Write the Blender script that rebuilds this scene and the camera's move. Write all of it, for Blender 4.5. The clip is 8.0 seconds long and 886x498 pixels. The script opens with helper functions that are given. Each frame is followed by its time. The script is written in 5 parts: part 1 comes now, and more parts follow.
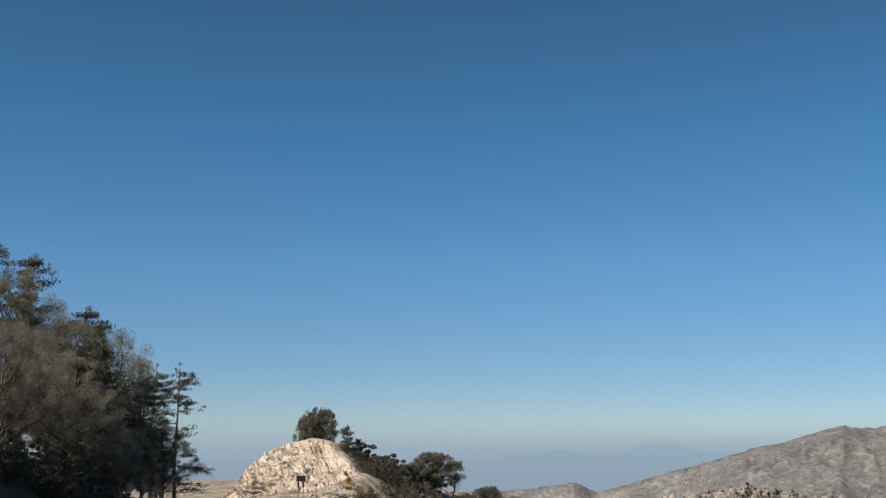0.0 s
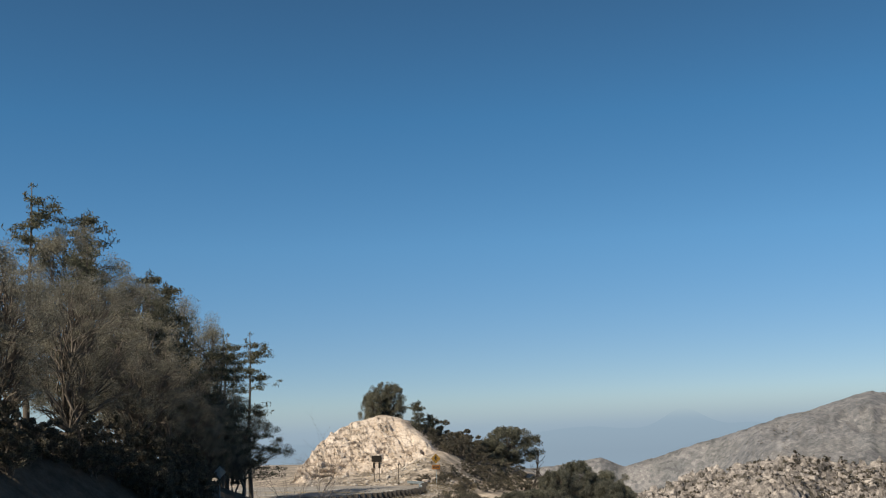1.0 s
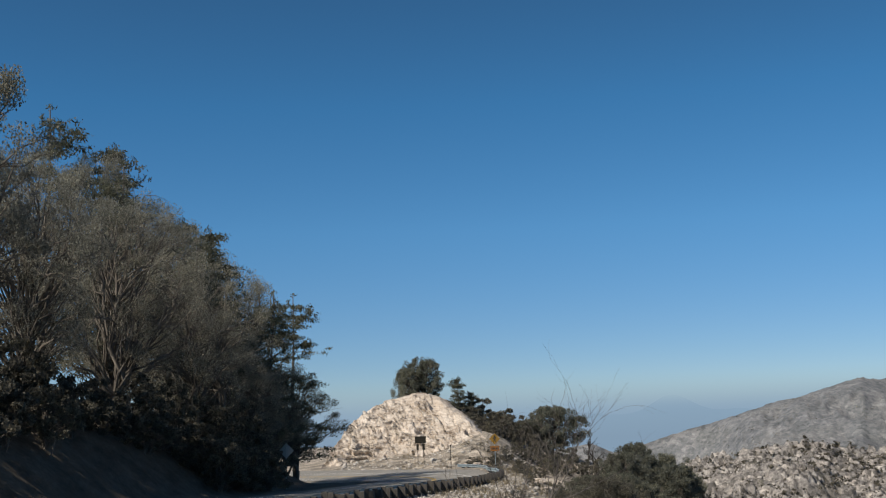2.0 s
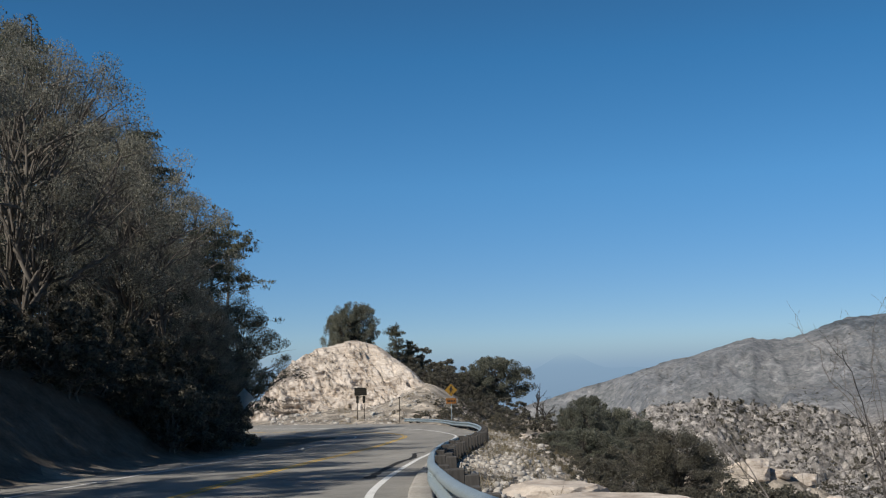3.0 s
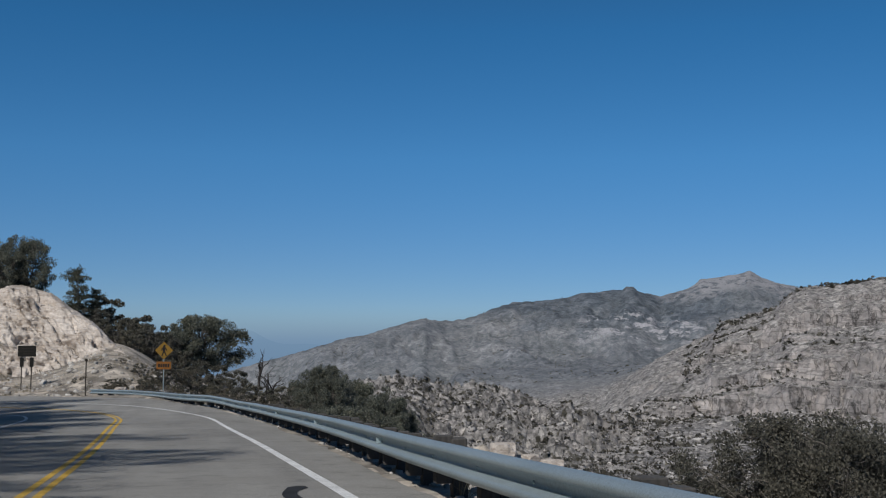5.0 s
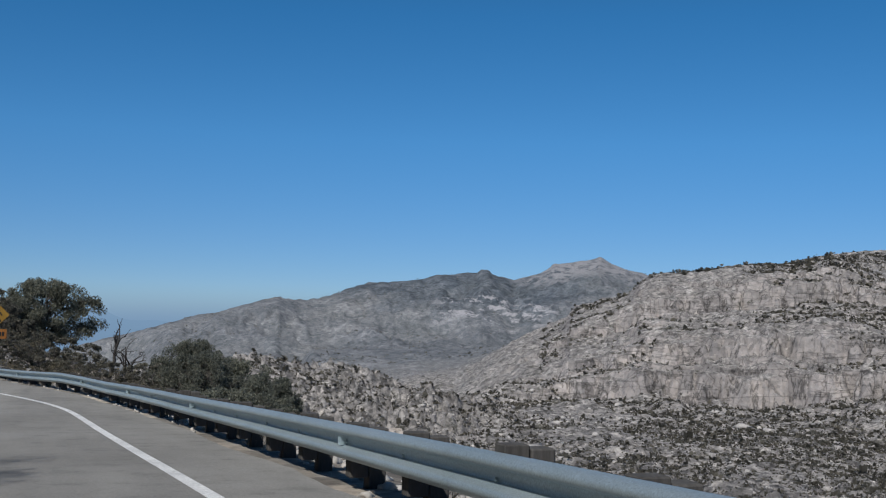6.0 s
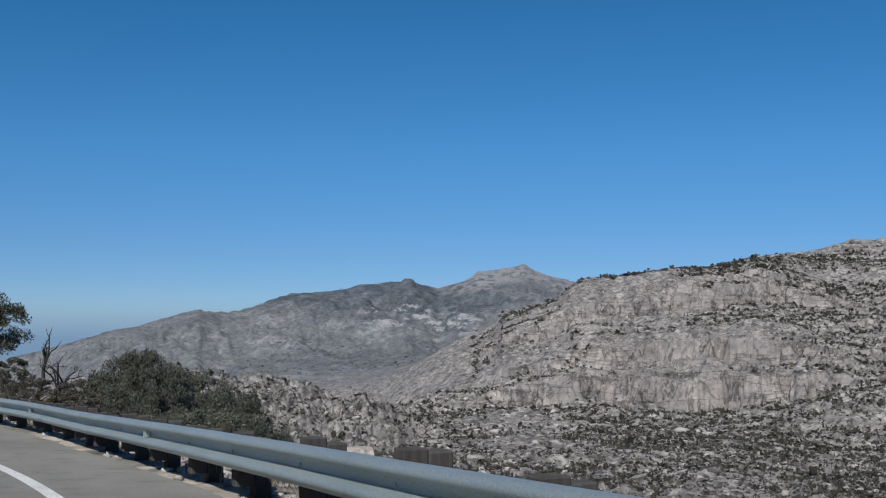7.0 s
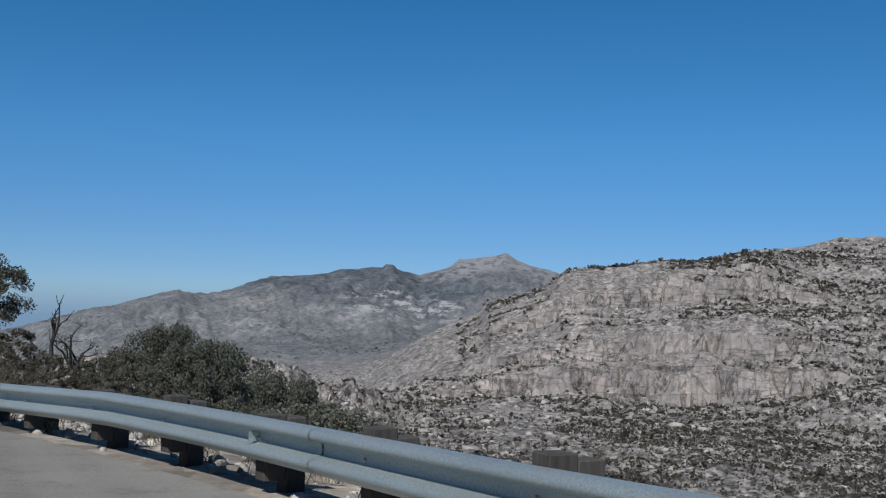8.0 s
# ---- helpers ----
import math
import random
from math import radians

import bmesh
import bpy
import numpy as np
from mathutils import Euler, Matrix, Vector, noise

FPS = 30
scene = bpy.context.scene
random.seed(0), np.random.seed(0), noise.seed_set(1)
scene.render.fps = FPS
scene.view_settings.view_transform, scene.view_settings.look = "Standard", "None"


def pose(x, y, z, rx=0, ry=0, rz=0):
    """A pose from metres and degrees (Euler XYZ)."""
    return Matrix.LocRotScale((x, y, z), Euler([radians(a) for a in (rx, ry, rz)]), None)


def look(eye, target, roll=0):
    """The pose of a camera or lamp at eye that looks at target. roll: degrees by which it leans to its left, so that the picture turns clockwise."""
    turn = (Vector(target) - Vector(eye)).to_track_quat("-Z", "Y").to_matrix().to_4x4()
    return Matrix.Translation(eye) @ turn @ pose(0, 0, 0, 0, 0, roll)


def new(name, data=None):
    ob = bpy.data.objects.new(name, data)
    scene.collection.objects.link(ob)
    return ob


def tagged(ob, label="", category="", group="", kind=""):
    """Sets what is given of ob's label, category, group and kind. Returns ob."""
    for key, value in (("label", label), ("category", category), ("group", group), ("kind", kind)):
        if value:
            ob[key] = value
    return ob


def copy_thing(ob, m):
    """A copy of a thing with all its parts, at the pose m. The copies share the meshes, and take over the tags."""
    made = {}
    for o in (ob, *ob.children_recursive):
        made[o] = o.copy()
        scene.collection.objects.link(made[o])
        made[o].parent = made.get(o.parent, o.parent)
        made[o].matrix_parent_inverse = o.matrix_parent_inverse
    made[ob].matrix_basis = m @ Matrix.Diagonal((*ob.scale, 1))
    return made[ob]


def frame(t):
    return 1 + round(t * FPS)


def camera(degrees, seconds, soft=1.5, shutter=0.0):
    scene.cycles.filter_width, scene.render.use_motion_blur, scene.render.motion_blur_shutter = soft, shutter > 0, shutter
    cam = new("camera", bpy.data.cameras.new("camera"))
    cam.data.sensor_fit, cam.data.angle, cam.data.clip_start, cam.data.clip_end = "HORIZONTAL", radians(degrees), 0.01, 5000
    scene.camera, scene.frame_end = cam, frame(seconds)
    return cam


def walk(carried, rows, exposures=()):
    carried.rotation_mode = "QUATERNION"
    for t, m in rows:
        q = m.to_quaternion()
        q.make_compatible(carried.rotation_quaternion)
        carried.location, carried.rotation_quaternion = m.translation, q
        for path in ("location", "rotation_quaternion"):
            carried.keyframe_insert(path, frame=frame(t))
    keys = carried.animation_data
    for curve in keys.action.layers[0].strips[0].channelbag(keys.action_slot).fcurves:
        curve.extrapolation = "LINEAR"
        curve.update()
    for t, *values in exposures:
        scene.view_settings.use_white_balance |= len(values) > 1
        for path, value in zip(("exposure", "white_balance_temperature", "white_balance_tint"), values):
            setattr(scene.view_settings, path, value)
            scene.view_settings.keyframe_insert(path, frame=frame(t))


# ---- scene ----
cam = camera(43.6, 8.0, 1.2)
PATH = [
    (0, (55.320, -41.937, 1.211), (53.786, -32.208, 2.937), 0.13),
    (0.5, (48.719, -33.947, 0.700), (47.070, -24.221, 2.337), -2.08),
    (1, (42.046, -25.946, 0.200), (40.387, -16.209, 1.760), -1.91),
    (2.5, (24.925, -1.830, -1.241), (23.640, 8.005, 0.034), -1.55),
    (3, (21.212, 6.259, -1.701), (20.555, 16.184, -0.665), -1.43),
    (3.5, (18.844, 14.381, -2.151), (18.675, 24.342, -1.281), -1.93),
    (4, (17.124, 22.540, -2.592), (17.580, 32.506, -1.892), -0.38),
    (4.5, (16.047, 30.741, -3.022), (17.401, 40.621, -2.286), -0.47),
    (5, (15.532, 38.986, -3.442), (17.740, 48.707, -2.643), 0.29),
    (5.2, (15.427, 42.298, -3.608), (17.950, 51.950, -2.922), 0.98),
    (6.3, (15.419, 60.668, -4.488), (19.246, 69.882, -3.816), 0.07),
    (6.5, (15.435, 64.038, -4.643), (19.456, 73.167, -3.944), -0.77),
    (7, (15.364, 72.508, -5.023), (19.487, 81.588, -4.284), 0.21),
    (7.5, (15.059, 81.044, -5.394), (19.370, 90.043, -4.728), 1.67),
    (8, (14.490, 89.651, -5.754), (18.787, 98.659, -5.123), 1.77),
]
walk(cam, [(t, look(eye, target, roll)) for t, eye, target, roll in PATH], [(0, 0.12, 8000, 12), (1.2, 0.12, 8000, 12), (2.5, -0.1, 6800, 10), (3.5, -0.02, 6900, 10),
      (4.0, 0.0, 6900, 10), (4.5, -0.29, 6520, 10), (5.0, -0.5, 6300, 10), (5.4, -0.45, 6280, 10), (6.3, -0.25, 6250, 10), (8.0, -0.28, 6250, 10)])

# ---- world, sun, exposure ----
SUN_EL, SUN_AZ = radians(44), radians(222)   # azimuth clockwise from +y
world = bpy.data.worlds.new("world")
scene.world = world
world.use_nodes = True
wn = world.node_tree
sky = wn.nodes.new("ShaderNodeTexSky")
sky.sky_type, sky.sun_disc = "NISHITA", False
sky.sun_elevation, sky.sun_rotation = SUN_EL, SUN_AZ
sky.altitude, sky.air_density, sky.dust_density, sky.ozone_density = 2200, 0.7, 0.1, 2.0
wn.nodes["Background"].inputs["Strength"].default_value = 0.134
tint = wn.nodes.new("ShaderNodeMix")   # the deep cool blue of the high desert sky, greyer with haze towards the horizon
tint.data_type, tint.blend_type = "RGBA", "MULTIPLY"
tint.inputs[0].default_value = 1.0
tc_sky, sep_sky, height = wn.nodes.new("ShaderNodeTexCoord"), wn.nodes.new("ShaderNodeSeparateXYZ"), wn.nodes.new("ShaderNodeValToRGB")
wn.links.new(tc_sky.outputs["Generated"], sep_sky.inputs[0])
wn.links.new(sep_sky.outputs[2], height.inputs[0])
el = height.color_ramp.elements
el[0].position, el[0].color = 0.0, (0.385, 0.45, 0.515, 1)
el[1].position, el[1].color = 0.27, (0.25, 0.735, 0.93, 1)
for p_, c_ in ((0.03, (0.40, 0.505, 0.60, 1)), (0.07, (0.385, 0.565, 0.68, 1)), (0.16, (0.345, 0.72, 0.875, 1)), (0.6, (0.27, 0.48, 0.58, 1))):
    e_ = el.new(p_)
    e_.color = c_
wn.links.new(height.outputs[0], tint.inputs[7])
wn.links.new(sky.outputs[0], tint.inputs[6])
wn.links.new(tint.outputs[2], wn.nodes["Background"].inputs["Color"])
sun = new("sun", bpy.data.lights.new("sun", "SUN"))
sun.data.energy, sun.data.angle, sun.data.color = 5.0, radians(0.5), (1.0, 0.96, 0.9)
SUN_DIR = Vector((math.sin(SUN_AZ) * math.cos(SUN_EL), math.cos(SUN_AZ) * math.cos(SUN_EL), math.sin(SUN_EL)))
sun.matrix_world = look(SUN_DIR * 200, (0, 0, 0))
scene.view_settings.exposure = 0.0

rng = np.random.default_rng(7)


# ---- materials ----
def material(name, rough=0.9, metal=0.0):
    m = bpy.data.materials.new(name)
    m.use_nodes = True
    b = m.node_tree.nodes["Principled BSDF"]
    b.inputs["Roughness"].default_value, b.inputs["Metallic"].default_value = rough, metal
    b.inputs["Specular IOR Level"].default_value = 0.25
    return m, m.node_tree, b


def coords(nt, scale=1.0, which="Object", stretch=(1, 1, 1)):
    tc, mp = nt.nodes.new("ShaderNodeTexCoord"), nt.nodes.new("ShaderNodeMapping")
    mp.inputs["Scale"].default_value = [scale * s for s in stretch]
    nt.links.new(tc.outputs[which], mp.inputs[0])
    return mp.outputs[0]


def noise_tex(nt, vec, scale, detail=6, rough=0.6, kind="FBM"):
    n = nt.nodes.new("ShaderNodeTexNoise")
    n.inputs["Scale"].default_value, n.inputs["Detail"].default_value, n.inputs["Roughness"].default_value = scale, detail, rough
    nt.links.new(vec, n.inputs["Vector"])
    return n.outputs[0]


def ramp(nt, fac, stops):
    r = nt.nodes.new("ShaderNodeValToRGB")
    el = r.color_ramp.elements
    while len(el) < len(stops):
        el.new(0.5)
    for e, (p, c) in zip(el, stops):
        e.position, e.color = p, (*c, 1) if len(c) == 3 else c
    nt.links.new(fac, r.inputs[0])
    return r.outputs[0]


def mix(nt, fac, a, b, mode="MIX"):
    n = nt.nodes.new("ShaderNodeMix")
    n.data_type, n.blend_type = "RGBA", mode
    for s, v in ((n.inputs[0], fac), (n.inputs[6], a), (n.inputs[7], b)):
        if isinstance(v, (int, float)):
            s.default_value = v
        elif isinstance(v, tuple):
            s.default_value = (*v, 1)
        else:
            nt.links.new(v, s)
    return n.outputs[2]


def bump(nt, bsdf, height, strength, distance):
    n = nt.nodes.new("ShaderNodeBump")
    n.inputs["Strength"].default_value, n.inputs["Distance"].default_value = strength, distance
    nt.links.new(height, n.inputs["Height"])
    nt.links.new(n.outputs[0], bsdf.inputs["Normal"])


def simple(name, stops, scale, rough=0.9, metal=0.0, fine=None, bump_d=0.0, which="Object", stretch=(1, 1, 1), island=0.0):
    """Two scales of variation: a wide stain and a fine grain."""
    m, nt, b = material(name, rough, metal)
    v = coords(nt, 1.0, which, stretch)
    wide = noise_tex(nt, v, scale, 5, 0.6)
    col = ramp(nt, wide, stops)
    grain = noise_tex(nt, v, fine or scale * 12, 4, 0.7)
    g = ramp(nt, grain, [(0.25, (0.62, 0.62, 0.62)), (0.75, (1.25, 1.25, 1.25))])
    col = mix(nt, 1.0, col, g, "MULTIPLY")
    if island:
        geo = nt.nodes.new("ShaderNodeNewGeometry")
        r = ramp(nt, geo.outputs["Random Per Island"], [(0, (1 - island,) * 3), (1, (1 + island,) * 3)])
        col = mix(nt, 1.0, col, r, "MULTIPLY")
    nt.links.new(col, b.inputs["Base Color"])
    if bump_d:
        bump(nt, b, grain, 0.6, bump_d)
    return m


def leaf_material(name, dark, light):
    m, nt, b = material(name, 0.7)
    geo, oi = nt.nodes.new("ShaderNodeNewGeometry"), nt.nodes.new("ShaderNodeObjectInfo")
    c = ramp(nt, geo.outputs["Random Per Island"], [(0, dark), (0.6, light), (1, tuple(x * 1.35 for x in light))])
    w = noise_tex(nt, coords(nt), 0.5, 3)
    c = mix(nt, 1.0, c, ramp(nt, w, [(0.3, (0.75, 0.75, 0.75)), (0.7, (1.2, 1.15, 1.1))]), "MULTIPLY")
    t = ramp(nt, oi.outputs["Random"], [(0, (0.85, 0.85, 0.85)), (1, (1.15, 1.12, 1.05))])
    c = mix(nt, 1.0, c, t, "MULTIPLY")
    nt.links.new(c, b.inputs["Base Color"])
    b.inputs["Specular IOR Level"].default_value = 0.15
    tr, mx = nt.nodes.new("ShaderNodeBsdfTranslucent"), nt.nodes.new("ShaderNodeMixShader")
    mx.inputs[0].default_value = 0.48
    nt.links.new(c, tr.inputs[0])
    nt.links.new(b.outputs[0], mx.inputs[1])
    nt.links.new(tr.outputs[0], mx.inputs[2])
    nt.links.new(mx.outputs[0], nt.nodes["Material Output"].inputs[0])
    return m


def asphalt_material():
    """Sun-bleached asphalt: stains, aggregate and long wear streaks."""
    m, nt, b = material("asphalt", 0.92)
    v = coords(nt)
    col = ramp(nt, noise_tex(nt, v, 0.25, 5, 0.6), [(0.3, (0.215, 0.206, 0.19)), (0.7, (0.28, 0.27, 0.25))])
    grain = noise_tex(nt, v, 40, 4, 0.7)
    col = mix(nt, 1.0, col, ramp(nt, grain, [(0.25, (0.66, 0.66, 0.66)), (0.75, (1.26, 1.26, 1.26))]), "MULTIPLY")
    streak = noise_tex(nt, coords(nt, 1.0, "Object", (0.9, 0.05, 1)), 1.0, 4, 0.55)
    col = mix(nt, 1.0, col, ramp(nt, streak, [(0.3, (0.87, 0.87, 0.87)), (0.7, (1.13, 1.13, 1.12))]), "MULTIPLY")
    patch = noise_tex(nt, v, 1.6, 6, 0.7)
    col = mix(nt, 1.0, col, ramp(nt, patch, [(0.36, (0.82, 0.82, 0.82)), (0.46, (1, 1, 1)), (0.66, (1.06, 1.06, 1.05))]), "MULTIPLY")
    nt.links.new(col, b.inputs["Base Color"])
    bump(nt, b, grain, 0.6, 0.004)
    return m


M_ASPHALT = asphalt_material()
M_WHITE = simple("white_line_paint", [(0.3, (0.55, 0.55, 0.54)), (0.7, (0.8, 0.8, 0.78))], 1.5, 0.8, fine=25)
M_YELLOW = simple("yellow_line_paint", [(0.3, (0.5, 0.31, 0.05)), (0.7, (0.66, 0.42, 0.07))], 1.5, 0.8, fine=25)
M_TAR = simple("tar", [(0.3, (0.018, 0.018, 0.019)), (0.7, (0.035, 0.034, 0.034))], 2.0, 0.9)


def cut_rock_material():
    """Pale blasted granite: stains, grain, and ledge shadows painted as dark slanting seams."""
    m, nt, b = material("cut_rock", 0.95)
    v = coords(nt)
    col = ramp(nt, noise_tex(nt, v, 0.3, 5, 0.6), [(0.25, (0.40, 0.345, 0.295)), (0.5, (0.56, 0.50, 0.44)), (0.75, (0.66, 0.60, 0.54))])
    grain = noise_tex(nt, v, 3, 4, 0.7)
    col = mix(nt, 1.0, col, ramp(nt, grain, [(0.25, (0.68, 0.67, 0.66)), (0.75, (1.2, 1.2, 1.2))]), "MULTIPLY")
    # dark slanting lines painted in for the shadows under the ledges
    for turn_, sc in ((18, 0.55), (-50, 0.4)):
        tc, mp = nt.nodes.new("ShaderNodeTexCoord"), nt.nodes.new("ShaderNodeMapping")
        mp.inputs["Rotation"].default_value = (0, radians(turn_), 0)
        mp.inputs["Scale"].default_value = (0.35 * sc, 0.4 * sc, 1.7 * sc)
        nt.links.new(tc.outputs["Object"], mp.inputs[0])
        ledge_shade = noise_tex(nt, mp.outputs[0], 1.0, 5, 0.62)
        col = mix(nt, 1.0, col, ramp(nt, ledge_shade, [(0.455, (1, 1, 1)), (0.485, (0.80, 0.78, 0.76)), (0.50, (0.83, 0.81, 0.79)), (0.525, (1, 1, 1))]), "MULTIPLY")
    nt.links.new(col, b.inputs["Base Color"])
    bump(nt, b, grain, 0.7, 0.15)
    return m


M_ROCKCUT = cut_rock_material()
M_GRANITE = simple("granite", [(0.25, (0.28, 0.26, 0.24)), (0.55, (0.395, 0.37, 0.344)), (0.8, (0.485, 0.457, 0.428))], 0.5, 0.95, fine=4, bump_d=0.06, island=0.4)
M_PALESTONE = simple("pale_stone", [(0.25, (0.30, 0.28, 0.255)), (0.55, (0.42, 0.395, 0.36)), (0.8, (0.52, 0.49, 0.455))], 0.5, 0.95, fine=8, bump_d=0.02, island=0.25)
M_STEEL = simple("galvanised_steel", [(0.35, (0.36, 0.435, 0.465)), (0.65, (0.42, 0.495, 0.525))], 0.5, 0.5, 0.58, fine=60)
M_WOOD = simple("weathered_wood", [(0.3, (0.045, 0.042, 0.039)), (0.7, (0.105, 0.099, 0.092))], 3, 0.9, fine=30, stretch=(1, 1, 0.15))
M_BARK = simple("bark", [(0.3, (0.09, 0.08, 0.07)), (0.7, (0.20, 0.18, 0.155))], 3, 0.95, fine=20, stretch=(1, 1, 0.2))
M_DEADWOOD = simple("dead_wood", [(0.3, (0.10, 0.09, 0.085)), (0.7, (0.20, 0.18, 0.165))], 3, 0.95, fine=20)
M_SNAG = simple("dark_dead_wood", [(0.3, (0.028, 0.025, 0.023)), (0.7, (0.07, 0.063, 0.057))], 3, 0.95, fine=20)
M_OAK = leaf_material("oak_leaves", (0.14, 0.146, 0.125), (0.29, 0.294, 0.254))
M_OAKDARK = leaf_material("dark_oak_leaves", (0.085, 0.096, 0.08), (0.19, 0.202, 0.168))
M_OAKPALE = leaf_material("pale_oak_leaves", (0.09, 0.085, 0.062), (0.19, 0.175, 0.135))
M_PINE = leaf_material("pine_needles", (0.06, 0.07, 0.055), (0.135, 0.145, 0.112))
M_SHRUB = leaf_material("shrub_leaves", (0.072, 0.073, 0.063), (0.16, 0.158, 0.134))
M_SCRUB = leaf_material("scrub_leaves", (0.05, 0.05, 0.043), (0.115, 0.11, 0.094))
M_DRYGRASS = leaf_material("dry_grass", (0.16, 0.14, 0.09), (0.30, 0.26, 0.18))
M_SIGN_YELLOW = simple("sign_yellow", [(0.3, (0.20, 0.115, 0.02)), (0.7, (0.27, 0.155, 0.025))], 3, 0.75)
M_SIGN_ORANGE = simple("sign_orange", [(0.3, (0.21, 0.085, 0.02)), (0.7, (0.27, 0.11, 0.025))], 3, 0.75)
M_SIGN_BROWN = simple("sign_brown", [(0.3, (0.014, 0.014, 0.012)), (0.7, (0.024, 0.022, 0.018))], 3, 0.85)
M_BLACK = simple("black_paint", [(0.3, (0.012, 0.012, 0.012)), (0.7, (0.02, 0.02, 0.02))], 3, 0.5)
M_POST = simple("brown_post", [(0.3, (0.022, 0.019, 0.016)), (0.7, (0.04, 0.034, 0.028))], 3, 0.85)


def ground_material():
    """Pale stony dirt; brown soil on the inner bank, darkened with painted tree shade."""
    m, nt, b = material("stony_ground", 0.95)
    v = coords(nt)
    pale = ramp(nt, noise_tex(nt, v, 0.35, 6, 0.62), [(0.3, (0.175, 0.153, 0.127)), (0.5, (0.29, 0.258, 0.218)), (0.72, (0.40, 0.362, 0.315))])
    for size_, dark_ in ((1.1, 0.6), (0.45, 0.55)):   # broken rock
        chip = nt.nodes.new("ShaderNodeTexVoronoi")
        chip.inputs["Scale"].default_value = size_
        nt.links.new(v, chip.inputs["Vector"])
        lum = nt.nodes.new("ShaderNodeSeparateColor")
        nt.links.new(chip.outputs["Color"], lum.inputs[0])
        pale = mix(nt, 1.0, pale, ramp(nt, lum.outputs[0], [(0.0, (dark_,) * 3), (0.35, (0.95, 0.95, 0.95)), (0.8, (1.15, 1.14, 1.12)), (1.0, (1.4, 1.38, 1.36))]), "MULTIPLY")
    # soil of the inner bank, with the shade of its trees put into the colour
    shaded_soil = ramp(nt, noise_tex(nt, v, 0.8, 6, 0.65), [(0.3, (0.055, 0.045, 0.034)), (0.7, (0.145, 0.12, 0.093))])
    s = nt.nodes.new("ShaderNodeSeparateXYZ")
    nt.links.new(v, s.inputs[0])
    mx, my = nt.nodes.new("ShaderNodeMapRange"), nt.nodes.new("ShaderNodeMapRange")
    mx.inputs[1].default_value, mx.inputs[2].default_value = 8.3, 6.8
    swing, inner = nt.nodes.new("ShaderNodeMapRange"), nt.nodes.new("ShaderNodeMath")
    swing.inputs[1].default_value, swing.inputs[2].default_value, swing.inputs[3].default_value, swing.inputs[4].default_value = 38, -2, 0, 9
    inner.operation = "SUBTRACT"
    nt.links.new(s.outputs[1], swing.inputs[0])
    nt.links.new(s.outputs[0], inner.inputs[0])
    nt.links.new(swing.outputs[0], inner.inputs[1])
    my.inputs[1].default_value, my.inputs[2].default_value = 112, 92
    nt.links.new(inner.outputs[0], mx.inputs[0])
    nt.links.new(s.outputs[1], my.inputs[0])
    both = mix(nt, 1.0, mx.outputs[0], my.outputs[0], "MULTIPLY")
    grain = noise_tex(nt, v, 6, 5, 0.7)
    col = mix(nt, 1.0, mix(nt, both, pale, shaded_soil), ramp(nt, grain, [(0.25, (0.6, 0.6, 0.6)), (0.75, (1.28, 1.28, 1.28))]), "MULTIPLY")
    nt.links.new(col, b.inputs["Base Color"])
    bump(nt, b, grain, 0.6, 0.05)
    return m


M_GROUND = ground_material()


